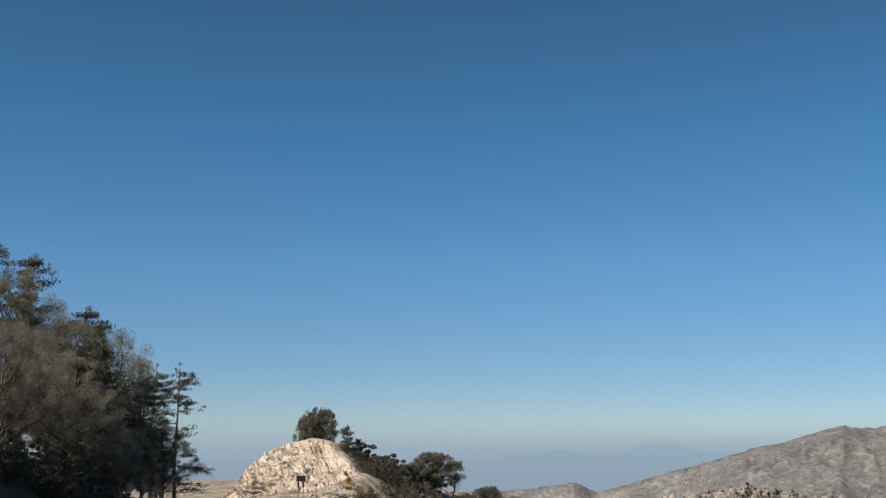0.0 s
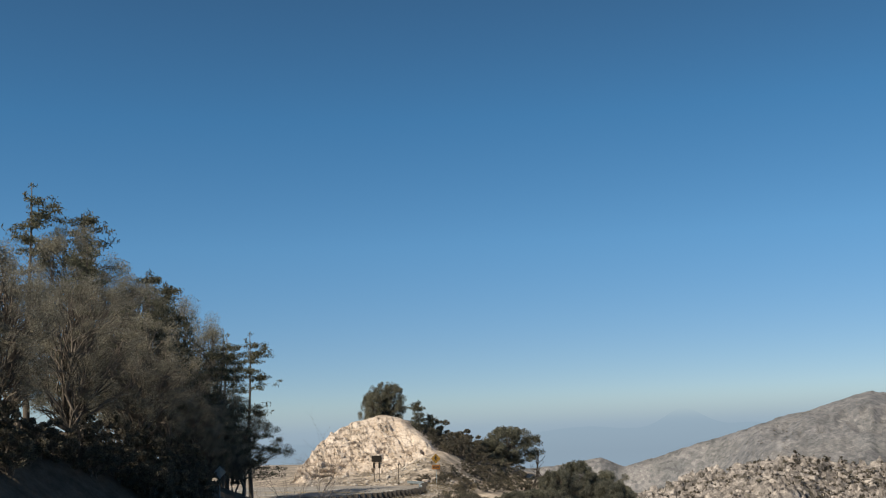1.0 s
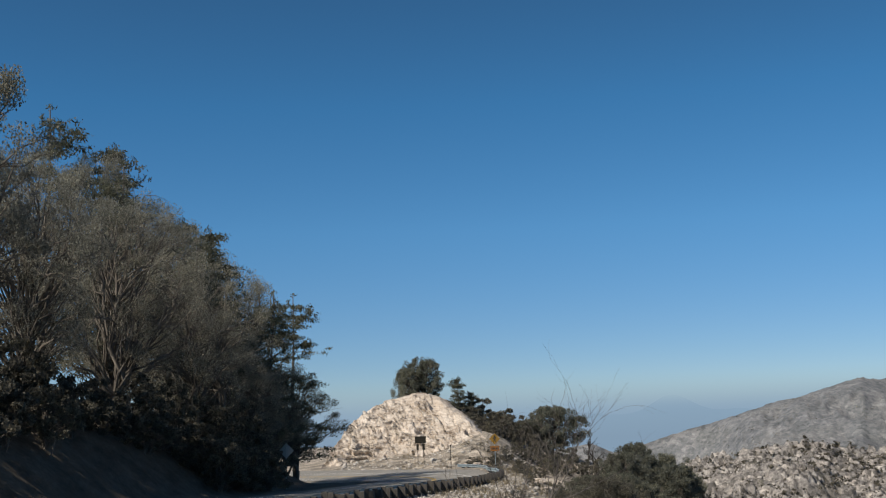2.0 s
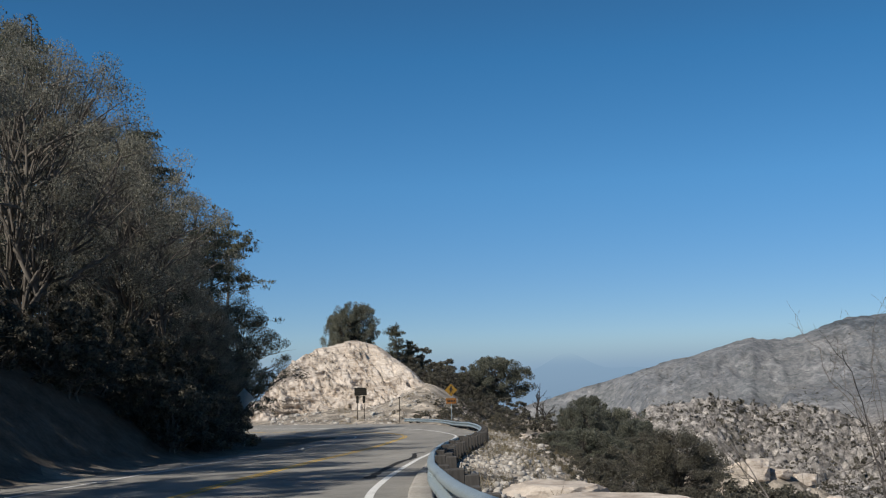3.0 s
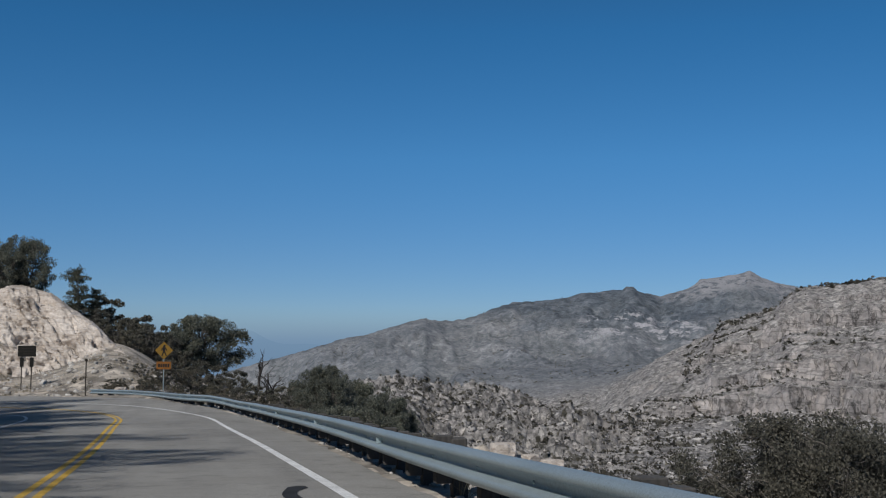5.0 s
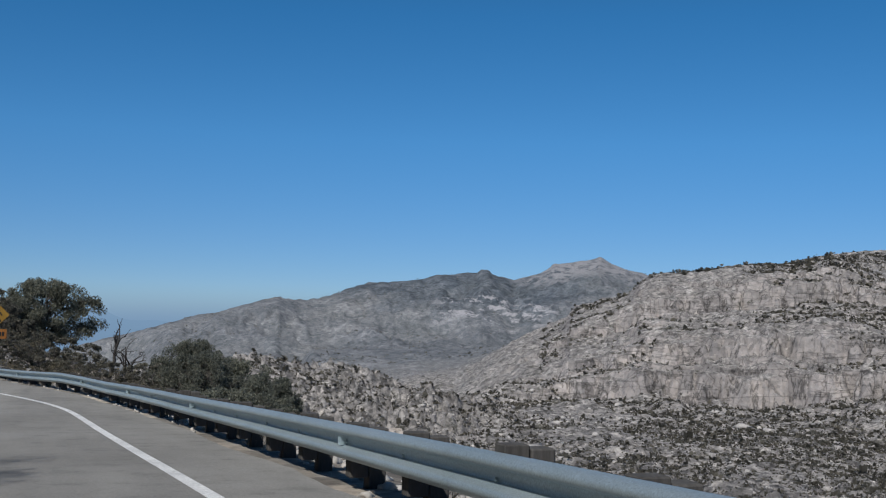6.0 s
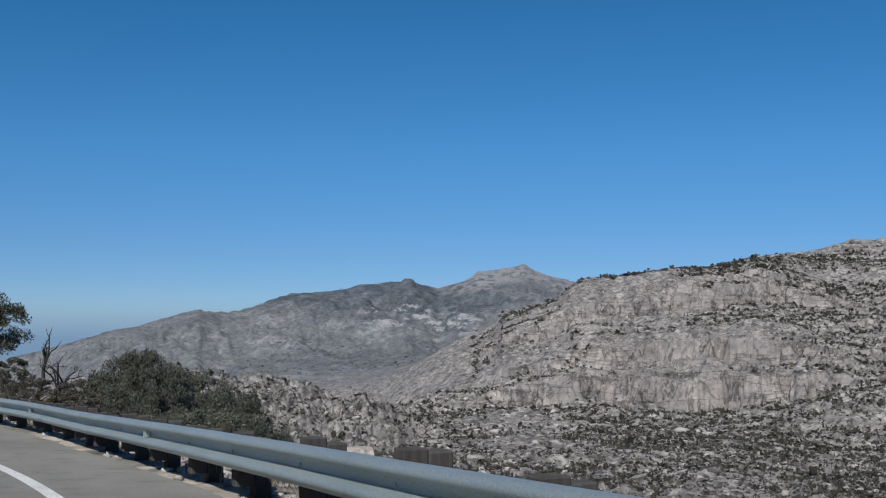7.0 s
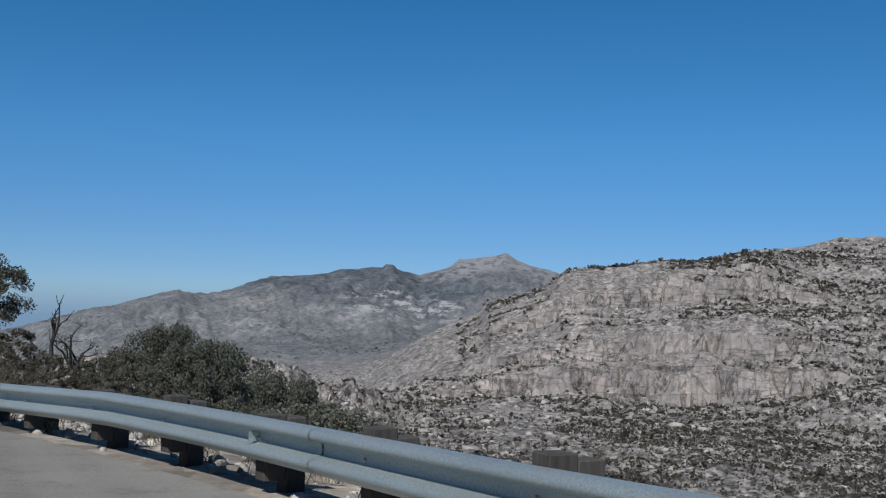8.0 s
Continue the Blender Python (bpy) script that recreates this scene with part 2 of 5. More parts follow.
def terrain_material():
    """Pink granite on the steep faces, pale gravel and grey scrub on the rest; the far range is greyer and bluer with
    painted haze.
    """
    m, nt, b = material("mountain_terrain", 0.95)
    v = coords(nt, 1.0, "Object")
    rock = ramp(nt, noise_tex(nt, v, 0.010, 8, 0.6), [(0.3, (0.222, 0.208, 0.201)), (0.5, (0.305, 0.287, 0.278)), (0.7, (0.377, 0.356, 0.345))])
    gravel = ramp(nt, noise_tex(nt, v, 0.05, 8, 0.68), [(0.3, (0.212, 0.199, 0.187)), (0.5, (0.298, 0.281, 0.265)), (0.7, (0.378, 0.358, 0.34))])
    for size_, dark_ in ((0.42, 0.45), (0.17, 0.6)):   # broken rock: chips of one tone each
        chip = nt.nodes.new("ShaderNodeTexVoronoi")
        chip.inputs["Scale"].default_value = size_
        nt.links.new(v, chip.inputs["Vector"])
        lum = nt.nodes.new("ShaderNodeSeparateColor")
        nt.links.new(chip.outputs["Color"], lum.inputs[0])
        gravel = mix(nt, 1.0, gravel, ramp(nt, lum.outputs[0], [(0.0, (dark_,) * 3), (0.35, (0.9, 0.9, 0.9)), (0.8, (1.1, 1.09, 1.08)), (1.0, (1.25, 1.24, 1.22))]), "MULTIPLY")
    scrub = ramp(nt, noise_tex(nt, v, 0.25, 5, 0.7), [(0.35, (0.06, 0.058, 0.048)), (0.7, (0.145, 0.135, 0.112))])
    geo, sep = nt.nodes.new("ShaderNodeNewGeometry"), nt.nodes.new("ShaderNodeSeparateXYZ")
    nt.links.new(geo.outputs["Normal"], sep.inputs[0])
    vo = nt.nodes.new("ShaderNodeTexVoronoi")
    vo.feature = "DISTANCE_TO_EDGE"
    vo.inputs["Scale"].default_value = 0.024
    wv = nt.nodes.new("ShaderNodeVectorMath")
    wv.operation = "MULTIPLY_ADD"
    nn = nt.nodes.new("ShaderNodeTexNoise")
    nn.inputs["Scale"].default_value, nn.inputs["Detail"].default_value = 0.06, 4
    nt.links.new(v, nn.inputs["Vector"])
    nt.links.new(nn.outputs[1], wv.inputs[0])
    wv.inputs[1].default_value = (14, 14, 10)
    nt.links.new(coords(nt, 1.0, "Object", (1, 1, 0.55)), wv.inputs[2])
    nt.links.new(wv.outputs[0], vo.inputs["Vector"])
    rock = mix(nt, 1.0, rock, ramp(nt, vo.outputs["Distance"], [(0.0, (0.5, 0.48, 0.47)), (0.010, (0.95, 0.95, 0.95)), (0.3, (1.06, 1.05, 1.03))]), "MULTIPLY")
    vs = nt.nodes.new("ShaderNodeTexVoronoi")
    vs.feature = "DISTANCE_TO_EDGE"
    vs.inputs["Scale"].default_value = 0.085
    nt.links.new(wv.outputs[0], vs.inputs["Vector"])
    rock = mix(nt, 1.0, rock, ramp(nt, vs.outputs["Distance"], [(0.0, (0.66, 0.64, 0.63)), (0.03, (0.97, 0.97, 0.97)), (0.25, (1.06, 1.05, 1.04))]), "MULTIPLY")
    bed = noise_tex(nt, coords(nt, 1.0, "Object", (0.012, 0.012, 0.22)), 1.0, 5, 0.6)
    rock = mix(nt, 1.0, rock, ramp(nt, bed, [(0.33, (0.82, 0.81, 0.80)), (0.42, (0.97, 0.97, 0.97)), (0.65, (1.05, 1.04, 1.03))]), "MULTIPLY")
    for size_, lo_, hi_, flat_ in ((0.05, 0.86, 1.08, 1.3), (0.15, 0.82, 1.12, 1.5), (0.42, 0.9, 1.08, 1.6)):   # jointed blocks, each of its own tone
        blk = nt.nodes.new("ShaderNodeTexVoronoi")
        blk.inputs["Scale"].default_value = size_
        wp = nt.nodes.new("ShaderNodeVectorMath")
        wp.operation = "MULTIPLY"
        wp.inputs[1].default_value = (1, 1, flat_)
        nt.links.new(wv.outputs[0], wp.inputs[0])
        nt.links.new(wp.outputs[0], blk.inputs["Vector"])
        blk_lum = nt.nodes.new("ShaderNodeSeparateColor")
        nt.links.new(blk.outputs["Color"], blk_lum.inputs[0])
        rock = mix(nt, 1.0, rock, ramp(nt, blk_lum.outputs[0], [(0.0, (lo_ * 0.8,) * 3), (0.2, (lo_ + 0.1,) * 3), (0.6, (1.02, 1.01, 1.0)), (1.0, (hi_, hi_ * 0.99, hi_ * 0.98))]), "MULTIPLY")
    for stretch_, dark_ in (((0.05, 0.05, 0.014), 0.42), ((0.012, 0.012, 0.10), 0.55)):   # upright cracks and level partings
        crack = noise_tex(nt, coords(nt, 1.0, "Object", stretch_), 1.0, 6, 0.6)
        rock = mix(nt, 1.0, rock, ramp(nt, crack, [(0.478, (1, 1, 1)), (0.495, (dark_,) * 3), (0.505, (dark_,) * 3), (0.522, (1, 1, 1))]), "MULTIPLY")
    tuft = ramp(nt, noise_tex(nt, coords(nt, 1.0, "Object", (1, 1, 1.8)), 0.09, 6, 0.72), [(0.635, (0, 0, 0)), (0.67, (1, 1, 1))])
    rock = mix(nt, tuft, rock, scrub)   # brush in the joints
    steep = ramp(nt, sep.outputs[2], [(0.72, (1, 1, 1)), (0.88, (0, 0, 0))])
    flat = mix(nt, ramp(nt, noise_tex(nt, v, 0.045, 9, 0.75), [(0.575, (0, 0, 0)), (0.62, (1, 1, 1))]), gravel, scrub)
    sx = nt.nodes.new("ShaderNodeSeparateXYZ")
    nt.links.new(v, sx.inputs[0])
    side, east = nt.nodes.new("ShaderNodeMath"), nt.nodes.new("ShaderNodeMapRange")
    side.operation = "MULTIPLY_ADD"
    side.inputs[1].default_value = -0.44
    nt.links.new(sx.outputs[1], side.inputs[0])
    nt.links.new(sx.outputs[0], side.inputs[2])
    east.inputs[1].default_value, east.inputs[2].default_value = -60, 30   # the low ridge is loose rubble, bedrock begins at the mesa
    nt.links.new(side.outputs[0], east.inputs[0])
    steep = mix(nt, 1.0, steep, east.outputs[0], "MULTIPLY")
    near = mix(nt, steep, flat, rock)
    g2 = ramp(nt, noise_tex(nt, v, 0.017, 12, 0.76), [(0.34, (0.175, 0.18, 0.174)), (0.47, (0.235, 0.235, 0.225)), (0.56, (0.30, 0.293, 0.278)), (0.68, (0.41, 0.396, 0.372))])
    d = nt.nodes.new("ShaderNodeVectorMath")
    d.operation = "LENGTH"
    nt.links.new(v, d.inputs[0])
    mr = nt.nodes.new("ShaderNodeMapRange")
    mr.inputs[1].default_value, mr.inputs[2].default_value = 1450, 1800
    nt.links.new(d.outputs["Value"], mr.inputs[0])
    far_chip = nt.nodes.new("ShaderNodeTexVoronoi")
    far_chip.inputs["Scale"].default_value = 0.13
    nt.links.new(v, far_chip.inputs["Vector"])
    far_lum = nt.nodes.new("ShaderNodeSeparateColor")
    nt.links.new(far_chip.outputs["Color"], far_lum.inputs[0])
    g2 = mix(nt, 1.0, g2, ramp(nt, far_lum.outputs[0], [(0, (0.66, 0.68, 0.70)), (0.5, (1, 1, 1)), (0.9, (1.12, 1.11, 1.1)), (1, (1.35, 1.33, 1.3))]), "MULTIPLY")
    bands = ramp(nt, noise_tex(nt, coords(nt, 1.0, "Object", (0.005, 0.005, 0.012)), 1.0, 8, 0.66), [(0.36, (0.82, 0.84, 0.87)), (0.48, (0.98, 0.99, 1.0)), (0.60, (1.06, 1.05, 1.03)), (0.68, (1.25, 1.22, 1.18))])
    g2 = mix(nt, 1.0, g2, bands, "MULTIPLY")
    ragged = noise_tex(nt, v, 0.006, 9, 0.7)

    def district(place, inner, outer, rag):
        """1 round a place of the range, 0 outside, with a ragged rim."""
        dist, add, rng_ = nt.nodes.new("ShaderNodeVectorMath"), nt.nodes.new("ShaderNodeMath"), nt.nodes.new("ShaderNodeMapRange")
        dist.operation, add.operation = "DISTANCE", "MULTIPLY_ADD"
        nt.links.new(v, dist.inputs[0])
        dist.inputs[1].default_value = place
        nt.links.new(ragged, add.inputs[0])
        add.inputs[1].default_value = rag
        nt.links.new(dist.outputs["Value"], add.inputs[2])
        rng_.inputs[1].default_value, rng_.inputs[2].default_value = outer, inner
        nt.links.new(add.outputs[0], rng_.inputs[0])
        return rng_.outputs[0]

    summit_tone = ramp(nt, noise_tex(nt, v, 0.03, 6, 0.7), [(0.38, (0.40, 0.46, 0.52)), (0.6, (0.82, 0.87, 0.92))])   # darker, bluer mottling round one summit
    g2 = mix(nt, district((1090, 2790, 110), 640, 800, 700), g2, mix(nt, 1.0, g2, summit_tone, "MULTIPLY"))
    crag = ramp(nt, noise_tex(nt, coords(nt, 1.0, "Object", (0.02, 0.02, 0.05)), 1.0, 7, 0.7), [(0.53, (0, 0, 0)), (0.57, (1, 1, 1))])   # pale crags below it
    near_crag = mix(nt, 1.0, district((1015, 2450, 40), 330, 440, 500), crag, "MULTIPLY")
    g2 = mix(nt, near_crag, g2, (0.54, 0.505, 0.475))
    top_crag = mix(nt, 1.0, district((1480, 2820, 170), 440, 540, 500), ramp(nt, noise_tex(nt, coords(nt, 1.0, "Object", (0.025, 0.025, 0.05)), 1.0, 7, 0.7), [(0.44, (0, 0, 0)), (0.5, (1, 1, 1))]), "MULTIPLY")   # pale blocks along the highest crest
    g2 = mix(nt, top_crag, g2, (0.40, 0.378, 0.358))
    # distance haze, put into the far range's base colour as a cool tint
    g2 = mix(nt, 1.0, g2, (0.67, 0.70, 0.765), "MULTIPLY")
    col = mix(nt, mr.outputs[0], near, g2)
    fine = ramp(nt, noise_tex(nt, v, 0.30, 5, 0.75), [(0.36, (0.45, 0.45, 0.46)), (0.5, (0.95, 0.95, 0.95)), (0.66, (1.5, 1.5, 1.48))])
    fine = mix(nt, mr.outputs[0], fine, ramp(nt, noise_tex(nt, v, 0.35, 5, 0.75), [(0.34, (0.72, 0.72, 0.73)), (0.5, (0.97, 0.97, 0.97)), (0.66, (1.22, 1.22, 1.2))]))
    grain = mix(nt, mix(nt, mr.outputs[0], steep, (0, 0, 0)), fine, ramp(nt, noise_tex(nt, v, 0.2, 5, 0.7), [(0.3, (0.78, 0.78, 0.78)), (0.7, (1.2, 1.2, 1.2))]))
    nt.links.new(mix(nt, 1.0, col, grain, "MULTIPLY"), b.inputs["Base Color"])
    bump(nt, b, noise_tex(nt, v, 0.11, 9, 0.74), 1.0, 2.2)
    return m


M_TERRAIN = terrain_material()


# ---- helpers for meshes ----
def mesh_from(name, verts, faces, mats, smooth=False, mat_index=None):
    me = bpy.data.meshes.new(name)
    verts = np.asarray(verts, np.float32).reshape(-1, 3)
    faces = np.asarray(faces, np.int32)
    k = faces.shape[1]
    me.vertices.add(len(verts))
    me.vertices.foreach_set("co", verts.ravel())
    me.loops.add(faces.size)
    me.loops.foreach_set("vertex_index", faces.ravel())
    me.polygons.add(len(faces))
    me.polygons.foreach_set("loop_start", np.arange(0, faces.size, k, dtype=np.int32))
    if mat_index is not None:
        me.polygons.foreach_set("material_index", np.asarray(mat_index, np.int32))
    for m in mats if isinstance(mats, (list, tuple)) else [mats]:
        me.materials.append(m)
    me.update(calc_edges=True)
    me.validate()
    if smooth:
        me.polygons.foreach_set("use_smooth", np.ones(len(faces), bool))
    return me


def part_mesh(name, me, parent, label=""):
    ob = new(name, me)
    ob.parent = parent
    if label:
        tagged(ob, label)
    return ob


def part(name, bm, mat, parent, label=""):
    me = bpy.data.meshes.new(name)
    bm.to_mesh(me)
    bm.free()
    me.materials.append(mat)
    return part_mesh(name, me, parent, label)


def box_bm(size, at=(0, 0, 0), bev=0.0, m=None, bm=None):
    bm = bm or bmesh.new()
    tmp = bmesh.new()
    bmesh.ops.create_cube(tmp, size=1)
    bmesh.ops.scale(tmp, vec=size, verts=tmp.verts)
    if bev:
        bmesh.ops.bevel(tmp, geom=tmp.edges[:], offset=bev, segments=1, affect="EDGES")
    bmesh.ops.transform(tmp, matrix=(m or Matrix()) @ Matrix.Translation(at), verts=tmp.verts)
    me = bpy.data.meshes.new("tmp")
    tmp.to_mesh(me)
    tmp.free()
    bm.from_mesh(me)
    bpy.data.meshes.remove(me)
    return bm


def grid_faces(nu, nv):
    i = np.arange(nu - 1)[:, None] * nv + np.arange(nv - 1)[None]
    return np.stack([i, i + nv, i + nv + 1, i + 1], -1).reshape(-1, 4)


# numpy value noise
PERM = rng.random((256, 256)).astype(np.float64)


def vnoise(x, y, seed=0):
    xi, yi = np.floor(x).astype(int), np.floor(y).astype(int)
    fx, fy = x - xi, y - yi
    fx, fy = fx * fx * (3 - 2 * fx), fy * fy * (3 - 2 * fy)
    g = lambda a, b: PERM[(a + seed * 37) & 255, (b + seed * 91) & 255]
    return ((g(xi, yi) * (1 - fx) + g(xi + 1, yi) * fx) * (1 - fy) + (g(xi, yi + 1) * (1 - fx) + g(xi + 1, yi + 1) * fx) * fy) * 2 - 1


def cells(x, y, seed=0):
    """Blocks of one value each, with staggered edges."""
    row = np.floor(y).astype(int)
    x = x + PERM[(row + seed * 13) & 255, (seed * 7 + 5) & 255] * 3.7
    return PERM[(np.floor(x).astype(int) + seed * 31) & 255, (row + seed * 57) & 255] * 2 - 1


def fbm(x, y, scale, octaves=5, gain=0.5, seed=0, ridged=False):
    out, amp, f, tot = 0.0, 1.0, 1.0 / scale, 0.0
    for k in range(octaves):
        c, s = math.cos(0.6 * k), math.sin(0.6 * k)
        n = vnoise((x * c - y * s) * f, (x * s + y * c) * f, seed + k)
        out = out + amp * ((1 - 2 * np.abs(n)) if ridged else n)
        tot += amp
        amp, f = amp * gain, f * 2.03
    return out / tot


# ---- plan of the road ----
def spline(points, step):
    """A smooth line (Catmull-Rom) through plan points, resampled at even steps."""
    p = np.array(points, float)
    p = np.vstack([2 * p[0] - p[1], p, 2 * p[-1] - p[-2]])
    out = []
    for a, b, c, d in zip(p, p[1:], p[2:], p[3:]):
        t = np.linspace(0, 1, 24, endpoint=False)[:, None]
        out.append(0.5 * (2 * b + (c - a) * t + (2 * a - 5 * b + 4 * c - d) * t**2 + (3 * b - a - 3 * c + d) * t**3))
    q = np.vstack(out + [p[-2:-1]])
    s = np.r_[0, np.cumsum(np.linalg.norm(np.diff(q, axis=0), axis=1))]
    u = np.arange(0, s[-1], step)
    return np.stack([np.interp(u, s, q[:, k]) for k in range(q.shape[1])], 1)


EDGE = spline([(120, -118), (92, -82), (64, -49), (57, -40.5), (43.75, -24.5), (34.8, -12.5), (27.05, -0.9), (23.35, 7.1), (20.5, 15), (18.75, 24), (18.0, 32),
               (17.55, 44), (17.4, 54), (17.2, 65), (16.8, 77), (16.4, 88), (15.45, 95.5), (13.9, 102), (11.2, 109.3), (7.0, 116), (1.8, 121.8), (-5.5, 126),
               (-16, 129.5), (-30, 133), (-70, 140), (-130, 150)], 0.5)
ROAD_Y = [-120, -60, -42, -1.8, 14.4, 30.7, 39, 60.7, 72.5, 89.65, 110, 125, 140, 150, 170]
ROAD_Z = [3.4, 0.6, -0.04, -2.49, -3.4, -4.27, -4.69, -5.74, -6.27, -7.0, -7.75, -8.3, -8.8, -9.0, -9.15]


def road_z(y):
    return np.interp(y, ROAD_Y, ROAD_Z)


def bank(y, off):
    """The bend is banked: the outer side lies higher."""
    return 0.035 * smooth01(94, 110, y) * np.clip(off + 3.75, -6, 7)


def smooth01(a, b, v):
    t = np.clip((v - a) / (b - a), 0, 1)
    return t * t * (3 - 2 * t)


def normals(line):
    d = np.gradient(line[:, :2], axis=0)
    d /= np.linalg.norm(d, axis=1)[:, None]
    return np.stack([d[:, 1], -d[:, 0]], 1)   # to the right


EDGE_N = normals(EDGE)
EDGE_S = np.arange(len(EDGE)) * 0.5


def nearest_edge(x, y):
    """Signed distance to the right-hand edge line (right is positive) and the index of its nearest sample."""
    x, y = np.ravel(x), np.ravel(y)
    best, idx = np.full(x.shape, 1e18), np.zeros(x.shape, int)
    for i in range(0, len(EDGE), 2):
        d = (x - EDGE[i, 0]) ** 2 + (y - EDGE[i, 1]) ** 2
        m = d < best
        best[m], idx[m] = d[m], i
    off = np.stack([x, y], 1) - EDGE[idx, :2]
    side = (off * EDGE_N[idx]).sum(1)
    return np.sign(side) * np.sqrt(best), idx


RAIL = spline([(34.1, -8.8), (27.75, 0.0), (23.9, 7.8), (21.2, 15.4), (20.02, 23), (19.36, 30.5), (18.92, 38), (18.68, 45), (18.7, 53), (18.95, 62), (19.05, 72), (18.95, 82),
               (18.9, 90), (18.7, 95), (18.2, 99.5), (17.35, 103.5), (16.3, 107.5), (15.3, 112.5), (14.3, 119), (13.1, 125.5), (11.4, 132), (9.6, 136.5), (7.6, 140)], 0.25)

_rs = np.arange(len(RAIL)) * 0.25
RAIL = RAIL + normals(RAIL) * np.interp(_rs, [0, 60, 80, 95, 106, 122, 132], [0, -0.08, -0.25, -0.45, -0.85, -0.75, -0.5])[:, None]


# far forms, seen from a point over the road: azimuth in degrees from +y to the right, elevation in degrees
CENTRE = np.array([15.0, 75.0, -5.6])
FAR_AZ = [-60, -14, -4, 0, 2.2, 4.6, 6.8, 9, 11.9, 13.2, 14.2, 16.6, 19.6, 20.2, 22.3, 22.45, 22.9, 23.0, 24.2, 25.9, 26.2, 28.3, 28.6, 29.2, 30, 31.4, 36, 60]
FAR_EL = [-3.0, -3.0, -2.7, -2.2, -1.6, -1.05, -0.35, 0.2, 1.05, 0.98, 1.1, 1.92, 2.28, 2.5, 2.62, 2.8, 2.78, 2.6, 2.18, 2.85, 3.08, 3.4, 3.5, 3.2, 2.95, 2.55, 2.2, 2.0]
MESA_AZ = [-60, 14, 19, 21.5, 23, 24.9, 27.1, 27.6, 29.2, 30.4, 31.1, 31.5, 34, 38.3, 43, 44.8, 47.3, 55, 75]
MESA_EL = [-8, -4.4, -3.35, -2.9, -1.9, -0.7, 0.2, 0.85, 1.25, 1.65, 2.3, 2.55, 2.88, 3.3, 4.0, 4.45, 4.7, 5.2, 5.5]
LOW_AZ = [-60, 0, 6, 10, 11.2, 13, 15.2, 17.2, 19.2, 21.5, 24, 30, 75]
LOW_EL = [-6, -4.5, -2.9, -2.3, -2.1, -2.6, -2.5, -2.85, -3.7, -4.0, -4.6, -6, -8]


def mesa_u(x, y):
    """How far up the mesa a place lies: 0 at its foot, 1 on its crest."""
    dx, dy = x - CENTRE[0], y - CENTRE[1]
    R, az = np.hypot(dx, dy), np.degrees(np.arctan2(dx, dy))
    wob = fbm(x, y, 260, 5, 0.55, 3)
    warp = 60 * fbm(x, y, 190, 4, 0.5, 8) + 13 * fbm(x, y, 30, 4, 0.6, 18)
    joint = vnoise(x / 75 + 0.5 * wob, y / 160, 17)
    joint2 = vnoise(x / 31, y / 70 + wob, 19)
    warp = warp - 13 * np.exp(-((joint / 0.05) ** 2)) - 7 * np.exp(-((joint2 / 0.08) ** 2)) + 5 * cells(az * 0.9 + 0.4 * wob + R / 120, R / 40, 3) + 4 * cells(az * 1.9 + 1.5 * wob - R / 60, R / 17, 13) + 1.6 * cells(az * 5.2 - 2 * wob - R / 90, R / 9, 23)
    return np.clip((R + warp - 560) / (1380 - 560), -0.3, 1.6)


